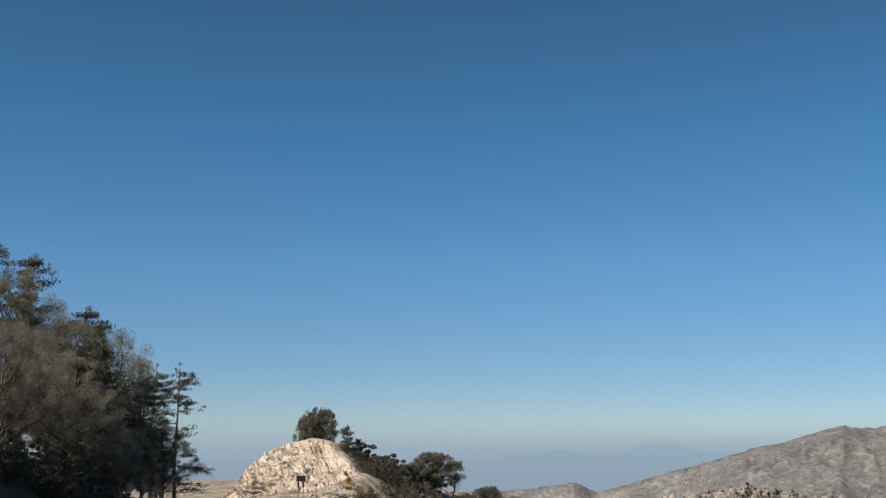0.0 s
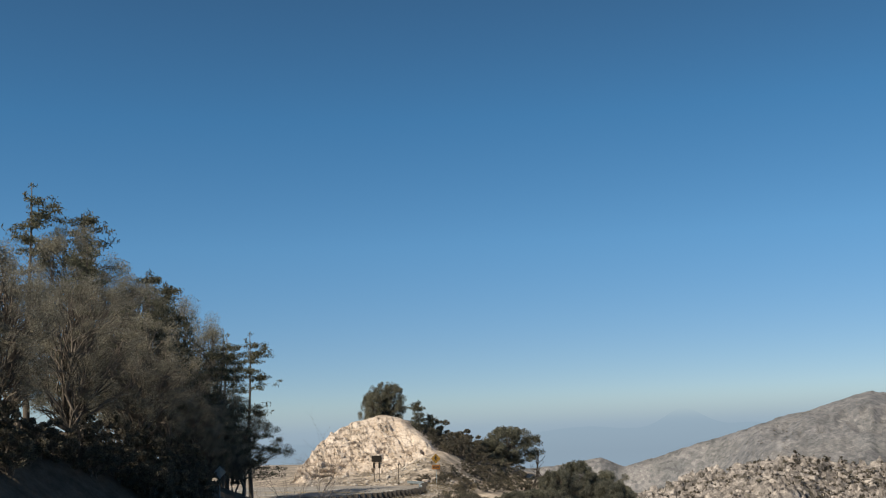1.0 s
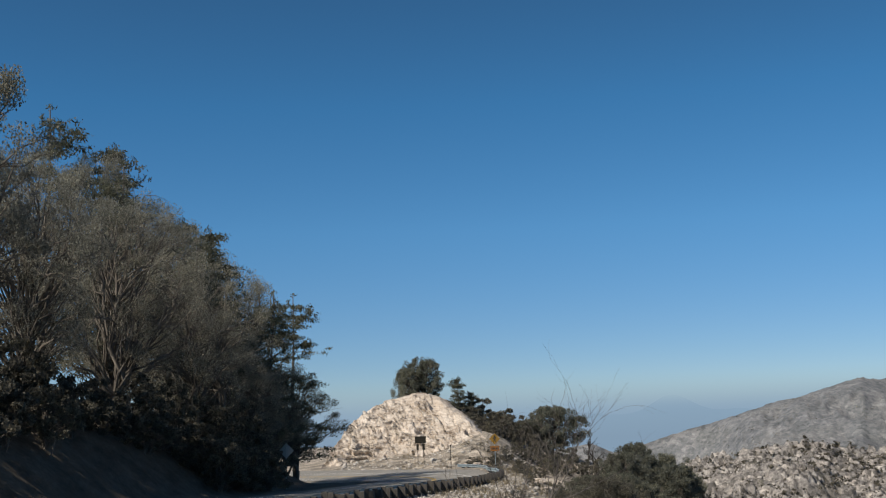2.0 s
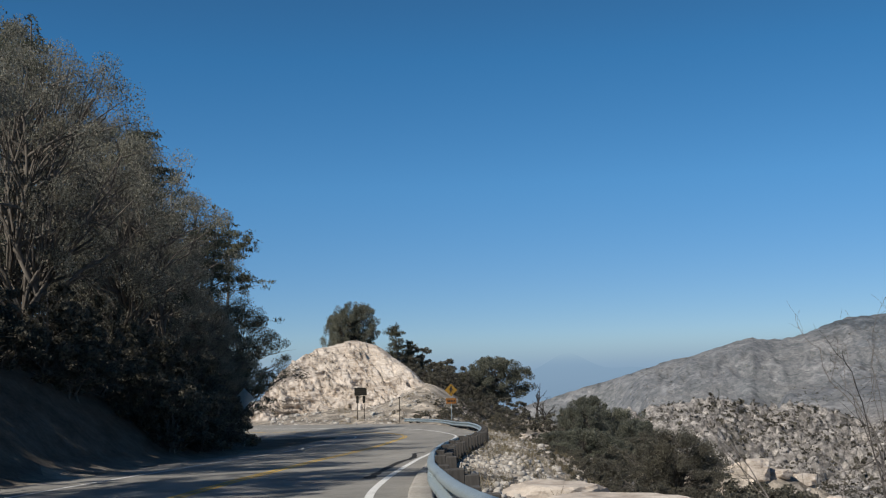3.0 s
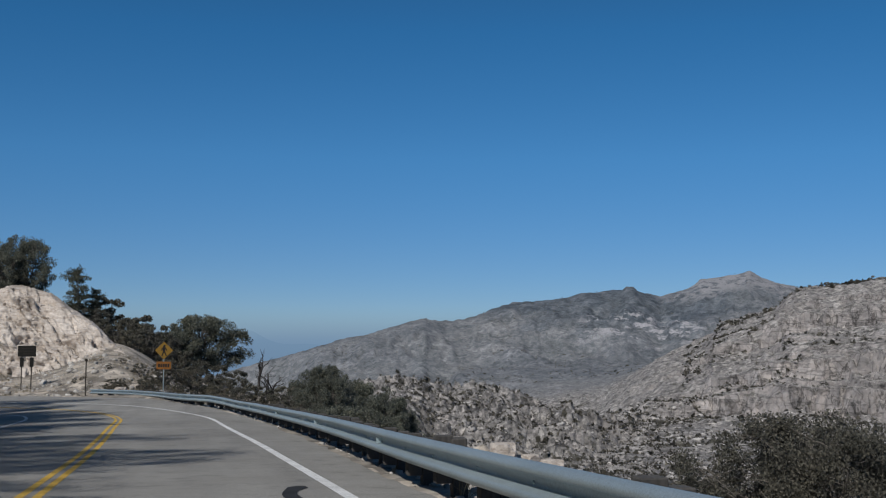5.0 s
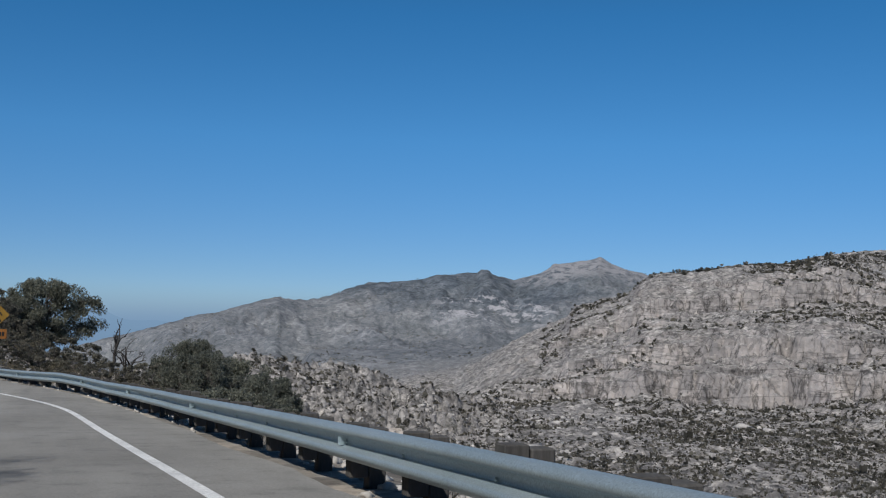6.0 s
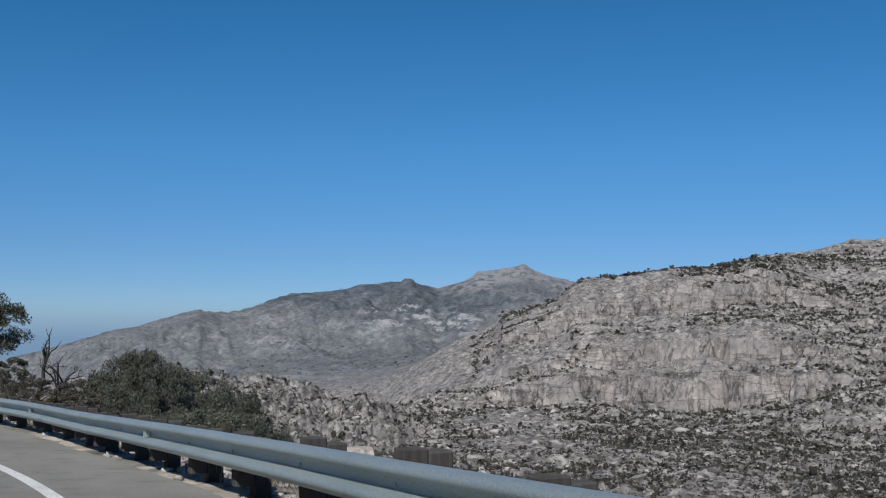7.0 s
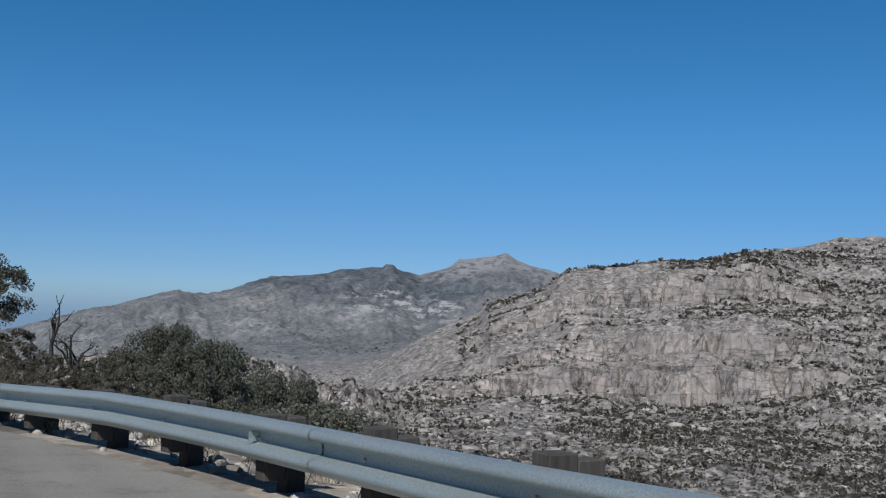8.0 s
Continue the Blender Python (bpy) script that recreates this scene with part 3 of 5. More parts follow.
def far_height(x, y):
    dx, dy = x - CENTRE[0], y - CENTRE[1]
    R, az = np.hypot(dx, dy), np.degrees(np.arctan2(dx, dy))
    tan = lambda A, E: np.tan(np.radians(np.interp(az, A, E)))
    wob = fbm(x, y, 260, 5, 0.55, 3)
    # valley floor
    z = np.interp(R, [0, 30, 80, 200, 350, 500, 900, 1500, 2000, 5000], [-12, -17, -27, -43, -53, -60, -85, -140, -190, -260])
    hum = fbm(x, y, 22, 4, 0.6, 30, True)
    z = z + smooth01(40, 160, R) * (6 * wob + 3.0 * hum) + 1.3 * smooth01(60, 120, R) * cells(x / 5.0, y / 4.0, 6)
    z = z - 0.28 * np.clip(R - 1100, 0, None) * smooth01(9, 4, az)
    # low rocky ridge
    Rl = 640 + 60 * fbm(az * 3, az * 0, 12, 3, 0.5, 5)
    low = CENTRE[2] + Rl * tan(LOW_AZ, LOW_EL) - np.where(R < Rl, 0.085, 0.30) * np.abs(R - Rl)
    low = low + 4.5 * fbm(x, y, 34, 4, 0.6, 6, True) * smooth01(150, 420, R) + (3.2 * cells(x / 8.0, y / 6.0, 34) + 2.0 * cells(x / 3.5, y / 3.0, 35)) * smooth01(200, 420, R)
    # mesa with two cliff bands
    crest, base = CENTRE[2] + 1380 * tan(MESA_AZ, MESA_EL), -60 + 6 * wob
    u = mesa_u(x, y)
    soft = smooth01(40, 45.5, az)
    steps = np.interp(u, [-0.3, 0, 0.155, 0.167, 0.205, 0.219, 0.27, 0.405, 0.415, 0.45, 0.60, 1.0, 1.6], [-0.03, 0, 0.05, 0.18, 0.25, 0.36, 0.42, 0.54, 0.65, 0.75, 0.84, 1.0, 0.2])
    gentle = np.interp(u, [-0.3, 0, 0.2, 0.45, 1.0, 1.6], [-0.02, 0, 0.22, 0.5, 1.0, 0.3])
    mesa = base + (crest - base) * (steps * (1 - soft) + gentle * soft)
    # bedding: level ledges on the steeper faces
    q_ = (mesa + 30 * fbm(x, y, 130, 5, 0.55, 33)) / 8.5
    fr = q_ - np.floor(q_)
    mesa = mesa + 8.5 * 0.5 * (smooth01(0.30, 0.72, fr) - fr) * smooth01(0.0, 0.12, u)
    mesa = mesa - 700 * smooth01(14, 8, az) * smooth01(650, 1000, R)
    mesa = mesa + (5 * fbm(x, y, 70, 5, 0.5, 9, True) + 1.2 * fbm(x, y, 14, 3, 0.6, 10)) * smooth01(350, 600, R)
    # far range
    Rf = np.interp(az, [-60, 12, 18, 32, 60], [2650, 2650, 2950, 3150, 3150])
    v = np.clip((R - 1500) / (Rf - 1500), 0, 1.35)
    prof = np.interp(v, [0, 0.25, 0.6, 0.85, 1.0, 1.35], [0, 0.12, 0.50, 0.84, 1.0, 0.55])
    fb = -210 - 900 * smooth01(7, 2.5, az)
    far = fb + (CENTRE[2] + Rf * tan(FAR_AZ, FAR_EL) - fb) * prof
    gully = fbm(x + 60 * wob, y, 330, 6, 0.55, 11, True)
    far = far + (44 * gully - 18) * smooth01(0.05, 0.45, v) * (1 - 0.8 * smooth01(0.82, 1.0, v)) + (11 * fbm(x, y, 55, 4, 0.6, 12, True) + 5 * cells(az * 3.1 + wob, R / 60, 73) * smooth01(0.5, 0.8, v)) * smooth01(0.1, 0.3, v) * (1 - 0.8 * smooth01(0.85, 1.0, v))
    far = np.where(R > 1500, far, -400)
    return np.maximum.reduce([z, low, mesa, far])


def near_height(x, y):
    """The ground by the road: shoulder, cut bank to the left, falling slope to the right, knoll at the bend."""
    shape = np.shape(x)
    x, y = np.ravel(x), np.ravel(y)
    d, i = nearest_edge(x, y)
    zr = road_z(EDGE[i, 1]) + bank(EDGE[i, 1], d)
    n1, n2 = fbm(x, y, 9, 4, 0.55, 20), fbm(x, y, 2.2, 3, 0.6, 21)
    # where the rail stands, as an offset from the edge line
    rail_off = np.interp(EDGE_S[i], EDGE_S, RAIL_OFF)
    right = np.clip(d - rail_off - 0.55, 0, None)
    fall = 0.16 * np.clip(right, 0, 2.0) + 0.42 * np.clip(right - 2.0, 0, 14) + 0.30 * np.clip(right - 16, 0, 60)
    zright = zr - 0.09 - fall + (0.9 * n1 + 0.28 * n2) * smooth01(0.4, 5, right)
    left = np.clip(-d - 9.6 - 0.16 * np.clip(EDGE[i, 1] - 62, 0, 40), 0, None)
    rise = np.interp(left, [0, 0.5, 1.4, 4.5, 9, 30, 80], [0, 0.1, 0.5, 3.6, 6.0, 12.0, 22.0]) * np.interp(EDGE_S[i], BANK_S, BANK_K)
    zleft = zr - 0.035 + rise + (0.6 * n1 + 0.25 * n2) * smooth01(0.3, 3, left)
    z = np.where(d > 0, zright, zleft)
    # knoll beyond the bend
    k = np.exp(-(((x + 3.5) / np.where(x < -3.5, 11, 13.5)) ** 2) - ((y - 186) / 24) ** 2)
    knoll = 10.3 * k + 0.8 * n1 * smooth01(0.03, 0.2, k)
    shelf = -9.1 - 0.2 * np.clip(x - 12, 0, 14) - 0.55 * np.clip(x - 26, 0, 60) + (0.5 * n1 + 0.15 * n2) * smooth01(14, 20, x)
    shelf = shelf + 3.0 * np.exp(-(((x - 8.5) / 5.0) ** 2)) * smooth01(137, 153, y) * smooth01(178, 160, y)   # dirt fan below the cut
    t = smooth01(128, 142, y) * smooth01(90, 60, x)
    z = np.where((d > 0) & (y > 128), zright * (1 - t) + (knoll + shelf) * t, z)
    return z.reshape(shape)


_rd, _ri = nearest_edge(RAIL[:, 0], RAIL[:, 1])
_order = np.argsort(EDGE_S[_ri])
RAIL_OFF = np.interp(EDGE_S, EDGE_S[_ri][_order], _rd[_order])
_s_at = lambda yy: EDGE_S[np.argmin(np.abs(EDGE[:, 1] - yy))]
BANK_S = [0, _s_at(-60), _s_at(20), _s_at(70), _s_at(88), _s_at(104), 400]
BANK_K = [1.0, 1.0, 1.0, 0.8, 0.35, 0.15, 0.1]
RAIL_OFF = np.where(EDGE_S > _s_at(121), 12.0, RAIL_OFF)

# the asphalt ends before the rail
pave_hi = np.minimum(RAIL_OFF - np.interp(EDGE[:, 1], [49, 51, 92, 101], [0.25, 0.25, 0.25, 0.3]), 9) + 0.07 * vnoise(EDGE_S * 0.5, EDGE_S * 0, 23) * (EDGE[:, 1] > 51)


def ground_z(x, y):
    x, y = np.asarray(x, float), np.asarray(y, float)
    near = near_height(x, y)
    d, i = nearest_edge(x, y)
    t = smooth01(22, 70, d.reshape(np.shape(x))) * smooth01(0, 25, x)
    w = smooth01(118, 140, y)
    t = (1 - w) * t + w * np.maximum(smooth01(34, 66, x), smooth01(200, 240, y) * smooth01(-20, 10, x))
    spur = 14.5 * np.exp(-(((x - 62) / 17) ** 2) - ((y - 198) / 15) ** 2)   # rocky spur with boulders
    return near * (1 - t) + far_height(x, y) * t + spur


# ---- ground ----
gx = np.r_[np.arange(-70, -12, 1.6), np.arange(-12, 42, 0.6), np.arange(42, 120, 1.5)]
gy = np.r_[np.arange(-90, -6, 2.0), np.arange(-6, 150, 0.6), np.arange(150, 262, 1.4)]
X, Y = np.meshgrid(gx, gy, indexing="ij")
Z = ground_z(X, Y)
_d, _i = nearest_edge(X, Y)
_d = _d.reshape(X.shape)
pave = (_d < np.interp(EDGE_S[_i], EDGE_S, pave_hi).reshape(X.shape) - 0.3) & (_d > -8.3)
Z = np.where(pave, Z - 0.12, Z)
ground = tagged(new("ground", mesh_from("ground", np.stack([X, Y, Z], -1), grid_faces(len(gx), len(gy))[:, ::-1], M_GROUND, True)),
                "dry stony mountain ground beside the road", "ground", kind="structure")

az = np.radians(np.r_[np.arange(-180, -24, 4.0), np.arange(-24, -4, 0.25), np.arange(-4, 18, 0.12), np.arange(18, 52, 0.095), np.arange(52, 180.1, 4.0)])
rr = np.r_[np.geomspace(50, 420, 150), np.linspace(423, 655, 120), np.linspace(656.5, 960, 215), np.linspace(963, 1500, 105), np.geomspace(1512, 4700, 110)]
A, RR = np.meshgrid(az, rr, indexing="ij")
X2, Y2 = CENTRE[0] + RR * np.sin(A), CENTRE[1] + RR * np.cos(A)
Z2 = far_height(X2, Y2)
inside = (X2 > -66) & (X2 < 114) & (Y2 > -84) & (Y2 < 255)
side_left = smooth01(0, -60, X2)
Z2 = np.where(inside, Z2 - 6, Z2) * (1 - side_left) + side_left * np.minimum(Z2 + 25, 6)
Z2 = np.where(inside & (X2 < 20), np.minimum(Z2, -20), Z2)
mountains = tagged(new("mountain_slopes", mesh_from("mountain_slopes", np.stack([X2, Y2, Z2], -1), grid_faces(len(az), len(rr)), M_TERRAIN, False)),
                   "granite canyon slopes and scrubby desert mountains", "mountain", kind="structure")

# ---- road ----
def ribbon(name, line, lo, hi, lift, mat, label, category, n=2, banked=True):
    """A strip that follows a line between two offsets to its right."""
    nn = normals(line)
    lo, hi = np.broadcast_to(lo, len(line)), np.broadcast_to(hi, len(line))
    w = np.linspace(0, 1, n)
    off = lo[:, None] * (1 - w) + hi[:, None] * w
    P = line[:, None, :2] + nn[:, None] * off[..., None]
    z = road_z(line[:, 1])[:, None] + lift - 0.02 * np.clip(off - 0.3, 0, None) + (bank(line[:, 1][:, None], off) if banked else 0)
    v = np.concatenate([P, np.broadcast_to(z[..., None], (*off.shape, 1))], -1)
    me = mesh_from(name, v, grid_faces(len(line), n), mat)
    return tagged(new(name, me), label, category, kind="structure")


ribbon("road", EDGE, -9.0, pave_hi, 0.0, M_ASPHALT, "worn grey asphalt mountain road with a left bend", "road", 12)
ribbon("edge_line", EDGE, -0.08, 0.08, 0.004, M_WHITE, "white painted line along the outer road edge", "road marking")
ribbon("edge_line", EDGE, -7.55, -7.42, 0.004, M_WHITE, "white painted line along the inner road edge", "road marking")
ribbon("centre_line", EDGE, -3.90, -3.79, 0.004, M_YELLOW, "yellow painted centre line on the asphalt", "road marking")
ribbon("centre_line", EDGE, -3.69, -3.58, 0.004, M_YELLOW, "yellow painted centre line on the asphalt", "road marking")

# the hazy plain and its far hills, many kilometres off: plain backdrops, the haze painted as glow that thins upwards
# into the sky
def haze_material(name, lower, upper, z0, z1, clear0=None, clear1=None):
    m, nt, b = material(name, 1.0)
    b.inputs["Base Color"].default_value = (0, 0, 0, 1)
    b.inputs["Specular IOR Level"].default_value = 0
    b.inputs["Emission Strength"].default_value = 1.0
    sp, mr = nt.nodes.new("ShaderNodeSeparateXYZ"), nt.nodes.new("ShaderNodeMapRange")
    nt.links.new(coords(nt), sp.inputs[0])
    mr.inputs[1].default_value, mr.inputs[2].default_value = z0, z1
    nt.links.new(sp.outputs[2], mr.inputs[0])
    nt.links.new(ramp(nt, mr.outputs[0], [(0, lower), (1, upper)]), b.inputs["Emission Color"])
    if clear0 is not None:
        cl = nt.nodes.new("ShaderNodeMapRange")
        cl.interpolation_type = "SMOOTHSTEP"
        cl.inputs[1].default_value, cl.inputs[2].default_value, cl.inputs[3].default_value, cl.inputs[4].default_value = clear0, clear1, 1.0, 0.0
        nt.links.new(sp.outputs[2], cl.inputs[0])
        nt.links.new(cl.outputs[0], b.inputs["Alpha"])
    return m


ha = np.radians(np.arange(-40, 16, 0.2))
hd = np.degrees(ha)


def skyline(dist, low, top_deg):
    return np.stack([np.stack([CENTRE[0] + dist * np.sin(ha), CENTRE[1] + dist * np.cos(ha), CENTRE[2] + dist * np.tan(np.radians(t))], -1) for t in (np.full_like(ha, low), top_deg)], 1)


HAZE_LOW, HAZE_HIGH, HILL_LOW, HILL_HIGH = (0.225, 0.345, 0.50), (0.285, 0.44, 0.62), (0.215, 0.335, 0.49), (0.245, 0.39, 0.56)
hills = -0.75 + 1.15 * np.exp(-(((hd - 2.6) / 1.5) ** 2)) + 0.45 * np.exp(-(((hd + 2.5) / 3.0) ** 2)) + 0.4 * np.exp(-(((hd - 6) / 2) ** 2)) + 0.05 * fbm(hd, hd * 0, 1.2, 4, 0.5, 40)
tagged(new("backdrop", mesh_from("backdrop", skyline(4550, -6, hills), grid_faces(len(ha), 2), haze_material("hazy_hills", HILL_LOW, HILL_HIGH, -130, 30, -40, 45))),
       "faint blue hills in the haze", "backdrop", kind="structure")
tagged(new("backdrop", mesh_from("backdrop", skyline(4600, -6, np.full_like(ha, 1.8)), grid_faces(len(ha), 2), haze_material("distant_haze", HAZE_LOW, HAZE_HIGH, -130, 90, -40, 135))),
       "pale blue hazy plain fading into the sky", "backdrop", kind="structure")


# ---- guardrail ----
def tube(points, radii, sides=6):
    """A tapered tube along points, as vertices and quads."""
    p, r = np.asarray(points, float), np.asarray(radii, float)
    d = np.gradient(p, axis=0)
    d /= np.linalg.norm(d, axis=1)[:, None] + 1e-9
    ref = np.where(np.abs(d[:, 2:3]) > 0.9, [[1.0, 0, 0]], [[0, 0, 1.0]])
    u = np.cross(d, ref)
    u /= np.linalg.norm(u, axis=1)[:, None] + 1e-9
    w = np.cross(d, u)
    a = np.linspace(0, 2 * np.pi, sides, endpoint=False)
    v = p[:, None] + r[:, None, None] * (np.cos(a)[None, :, None] * u[:, None] + np.sin(a)[None, :, None] * w[:, None])
    k, j = np.arange(len(p) - 1)[:, None] * sides, np.arange(sides)[None]
    f = np.stack([k + j, k + (j + 1) % sides, k + sides + (j + 1) % sides, k + sides + j], -1).reshape(-1, 4)
    return v.reshape(-1, 3), f


def joined(pieces):
    vs, fs, n = [], [], 0
    for v, f in pieces:
        vs.append(v)
        fs.append(f + n)
        n += len(v)
    return np.vstack(vs), np.vstack(fs)


W_FRONT = [(0.0, 0.195), (0.05, 0.192), (0.094, 0.180), (0.124, 0.158), (0.132, 0.132), (0.124, 0.106), (0.094, 0.090), (0.020, 0.076), (0.0, 0.060), (0.0, -0.020), (0.020, -0.036),
           (0.094, -0.058), (0.124, -0.076), (0.132, -0.102), (0.124, -0.128), (0.094, -0.152), (0.05, -0.182), (0.0, -0.195)]
RAIL_N = normals(RAIL)
RAIL_Z = road_z(RAIL[:, 1]) + np.minimum(bank(RAIL[:, 1], np.clip(_rd, 0, 6)), 0.14)
RAIL_UP = 0.425


def rail_pose(s):
    """Place and turn at a length along the rail: local x along it, local y away from the road."""
    i = int(np.clip(s / 0.25, 0, len(RAIL) - 2))
    x, y = RAIL[i]
    nx, ny = RAIL_N[i]
    m = Matrix(((-ny, nx, 0, x), (nx, ny, 0, y), (0, 0, 1, float(RAIL_Z[i])), (0, 0, 0, 1)))
    m[0][0], m[1][0] = -ny, nx
    return m


rail_len = (len(RAIL) - 1) * 0.25
guardrail = tagged(new("guardrail"), "galvanised steel guardrail on weathered wooden posts along the road edge", "guardrail")
SECTION, STEP = 4.26, 2.13
prof = np.array(W_FRONT + [(o - 0.008, z) for o, z in W_FRONT[::-1]])
n_sec = int(rail_len / SECTION)
for k in range(n_sec + 1):
    s = np.arange(k * SECTION, min((k + 1) * SECTION + 0.32, rail_len), 0.26)
    if len(s) < 3:
        continue
    i = (s / 0.25).astype(int)
    lap = np.where(s - k * SECTION > SECTION, 0.006, 0.0) + 0.003 * (k % 2)
    dent = 0.008 * vnoise(s * 0.45, s * 0 + 3.3, 50) * (vnoise(s * 0.11, s * 0, 52) > 0.1)
    zc = RAIL_Z[i] + RAIL_UP + 0.010 * vnoise(s * 0.12, s * 0, 51)
    off = -(prof[None, :, 0] - lap[:, None] + dent[:, None])
    xy = RAIL[i][:, None] + RAIL_N[i][:, None] * off[..., None]
    v = np.concatenate([xy, (zc[:, None] + prof[None, :, 1])[..., None]], -1)
    nk = len(prof)
    a, c = np.arange(len(s) - 1)[:, None] * nk, np.arange(nk)[None]
    f = np.stack([a + c, a + nk + c, a + nk + (c + 1) % nk, a + (c + 1) % nk], -1).reshape(-1, 4)
    part_mesh("beam", mesh_from("beam", v, f, M_STEEL), guardrail)

bm = box_bm((0.19, 0.2, 1.32), (0, 0.335, -0.09), 0.012)
post_me = bpy.data.meshes.new("post")
bm.to_mesh(post_me)
bm.free()
post_me.materials.append(M_WOOD)
bm = box_bm((0.19, 0.21, 0.60), (0, 0.122, RAIL_UP - 0.10), 0.01)
block_me = bpy.data.meshes.new("blockout")
bm.to_mesh(block_me)
bm.free()
block_me.materials.append(M_WOOD)
bm = bmesh.new()
bmesh.ops.create_cone(bm, cap_ends=True, segments=8, radius1=0.022, radius2=0.016, depth=0.02, matrix=Matrix.Translation((0, -0.008, RAIL_UP)) @ Matrix.Rotation(radians(90), 4, "X"))
bolt_me = bpy.data.meshes.new("bolt")
bm.to_mesh(bolt_me)
bm.free()
bolt_me.materials.append(M_STEEL)
bm = box_bm((0.004, 0.10, 0.09), (0, -0.055, RAIL_UP + 0.02), 0.0)
box_bm((0.06, 0.006, 0.06), (0.03, -0.012, RAIL_UP), 0.0, bm=bm)
tab_me = bpy.data.meshes.new("reflector_tab")
bm.to_mesh(tab_me)
bm.free()
tab_me.materials.append(M_STEEL)
for k in range(int(rail_len / STEP)):
    base = rail_pose(1.4 + k * STEP)
    jig = pose(0, 0, random.uniform(-0.03, 0.03), random.uniform(-2, 2), random.uniform(-2, 2), random.uniform(-3, 3))
    rise_ = pose(0, 0, random.uniform(0.0, 0.07) - (0.08 if k * STEP < 62 and k % 3 else 0.0))   # the blocks stand above the beam, each by a little more or less
    jig = rise_ @ jig
    for nm, me in (("post", post_me), ("blockout", block_me), ("bolt", bolt_me)):
        o = part_mesh(nm, me, guardrail)
        o.matrix_basis = base @ {"post": jig, "blockout": rise_, "bolt": Matrix()}[nm]
    if k % 5 == 2:
        part_mesh("reflector_tab", tab_me, guardrail, "small bent steel reflector tab").matrix_basis = base

# ---- rock cut at the bend ----
CUT_X = [-18, -15.2, -14.4, -13.2, -11.3, -8.3, -4.3, -1.2, 1.0, 5.5, 8.6, 11.5, 13.6, 16]
CUT_Z = [-9.3, -9.2, -6.2, -3.0, -0.8, 1.1, 1.95, 1.75, 0.9, -2.3, -4.7, -6.2, -8.0, -9.3]
ux = np.linspace(-17.5, 15.5, 300)
vy = np.linspace(0, 1.5, 170)
U, V = np.meshgrid(ux, vy, indexing="ij")
H = np.interp(U, CUT_X, CUT_Z) + 9.3 + 0.25 * fbm(U, U * 0, 2.5, 3, 0.5, 60)
foot = 151.5 + 1.2 * fbm(U, U * 0, 7, 3, 0.5, 61) - 0.02 * (U + 4) ** 2 * 0.3
front = np.clip(V, 0, 1)
rise = np.interp(front, [0, 0.1, 0.3, 0.45, 0.7, 0.9, 1.0], [0, 0.08, 0.36, 0.5, 0.78, 0.96, 1.0])
depth = 17.5 * np.clip(H / 11.2, 0.12, 1) ** 0.8
Yc = foot + depth * front + np.clip(V - 1, 0, 1) * 30
Zc = -9.3 + H * rise - np.clip(V - 1, 0, 1) ** 1.5 * 4.0
hh = Zc + 9.3
wx = U + 0.7 * fbm(U, hh, 3.5, 3, 0.5, 62)
wz = hh + 0.42 * U + 1.7 * fbm(U, hh, 3.2, 4, 0.55, 63)


def slabs(x, y, seed, tilt=1.0):
    """Staggered blocks, each with a height and a tilt of its own."""
    row = np.floor(y).astype(int)
    x = x + PERM[(row + seed * 13) & 255, (seed * 7 + 5) & 255] * 3.7
    col_ = np.floor(x).astype(int)
    pick = lambda k: PERM[(col_ + seed * 31 + k * 17) & 255, (row + seed * 57 + k * 29) & 255] * 2 - 1
    return pick(0) + tilt * (pick(1) * (x - col_ - 0.5) + (1.2 + pick(2)) * (y - row - 0.5))


disp = 0.8 * slabs(wx / 3.3 + 0.3 * wz, wz / 1.9, 11, 1.5) + 0.42 * slabs(wx / 1.3 + 0.7 * wz, wz / 0.75, 12) + 0.13 * slabs(wx / 0.6 + 0.5 * wz, wz / 0.3, 14) + 0.3 * fbm(U, hh, 4.0, 4, 0.5, 13)
disp = disp * (1 - 0.55 * smooth01(-3, 5, U) * smooth01(4, 8.5, hh)) + 0.5 * smooth01(-6, -12, U) * np.abs(fbm(U, hh, 2.6, 3, 0.5, 16))
amt = smooth01(0.0, 0.10, V) * smooth01(1.12, 0.80, V) * smooth01(0, 1.2, H)
lower = 1 - 0.75 * smooth01(4.5, 9.5, U) * smooth01(4.0, 1.5, hh)
Yc = Yc - disp * amt * lower * 0.85
Zc = Zc + 0.20 * disp * amt * lower + 0.16 * fbm(U, Yc, 0.9, 3, 0.6, 15)
rock_cut = tagged(new("rock_cut", mesh_from("rock_cut", np.stack([U, Yc, Zc], -1), grid_faces(len(ux), len(vy))[:, ::-1], M_ROCKCUT)),
                  "pale blasted granite rock cut with ledges beside the bend", "rock")
rb = np.random.default_rng(64)
block_meshes = []
for k in range(5):   # angular blocks that stand out of the face
    bm = bmesh.new()
    bmesh.ops.create_cube(bm, size=1)
    for v_ in bm.verts:
        v_.co += Vector(rb.normal(size=3) * 0.13)
    bmesh.ops.bevel(bm, geom=bm.edges[:], offset=0.06, segments=1, affect="EDGES")
    me = bpy.data.meshes.new("ledge_block")
    bm.to_mesh(me)
    bm.free()
    me.materials.append(M_ROCKCUT)
    block_meshes.append(me)
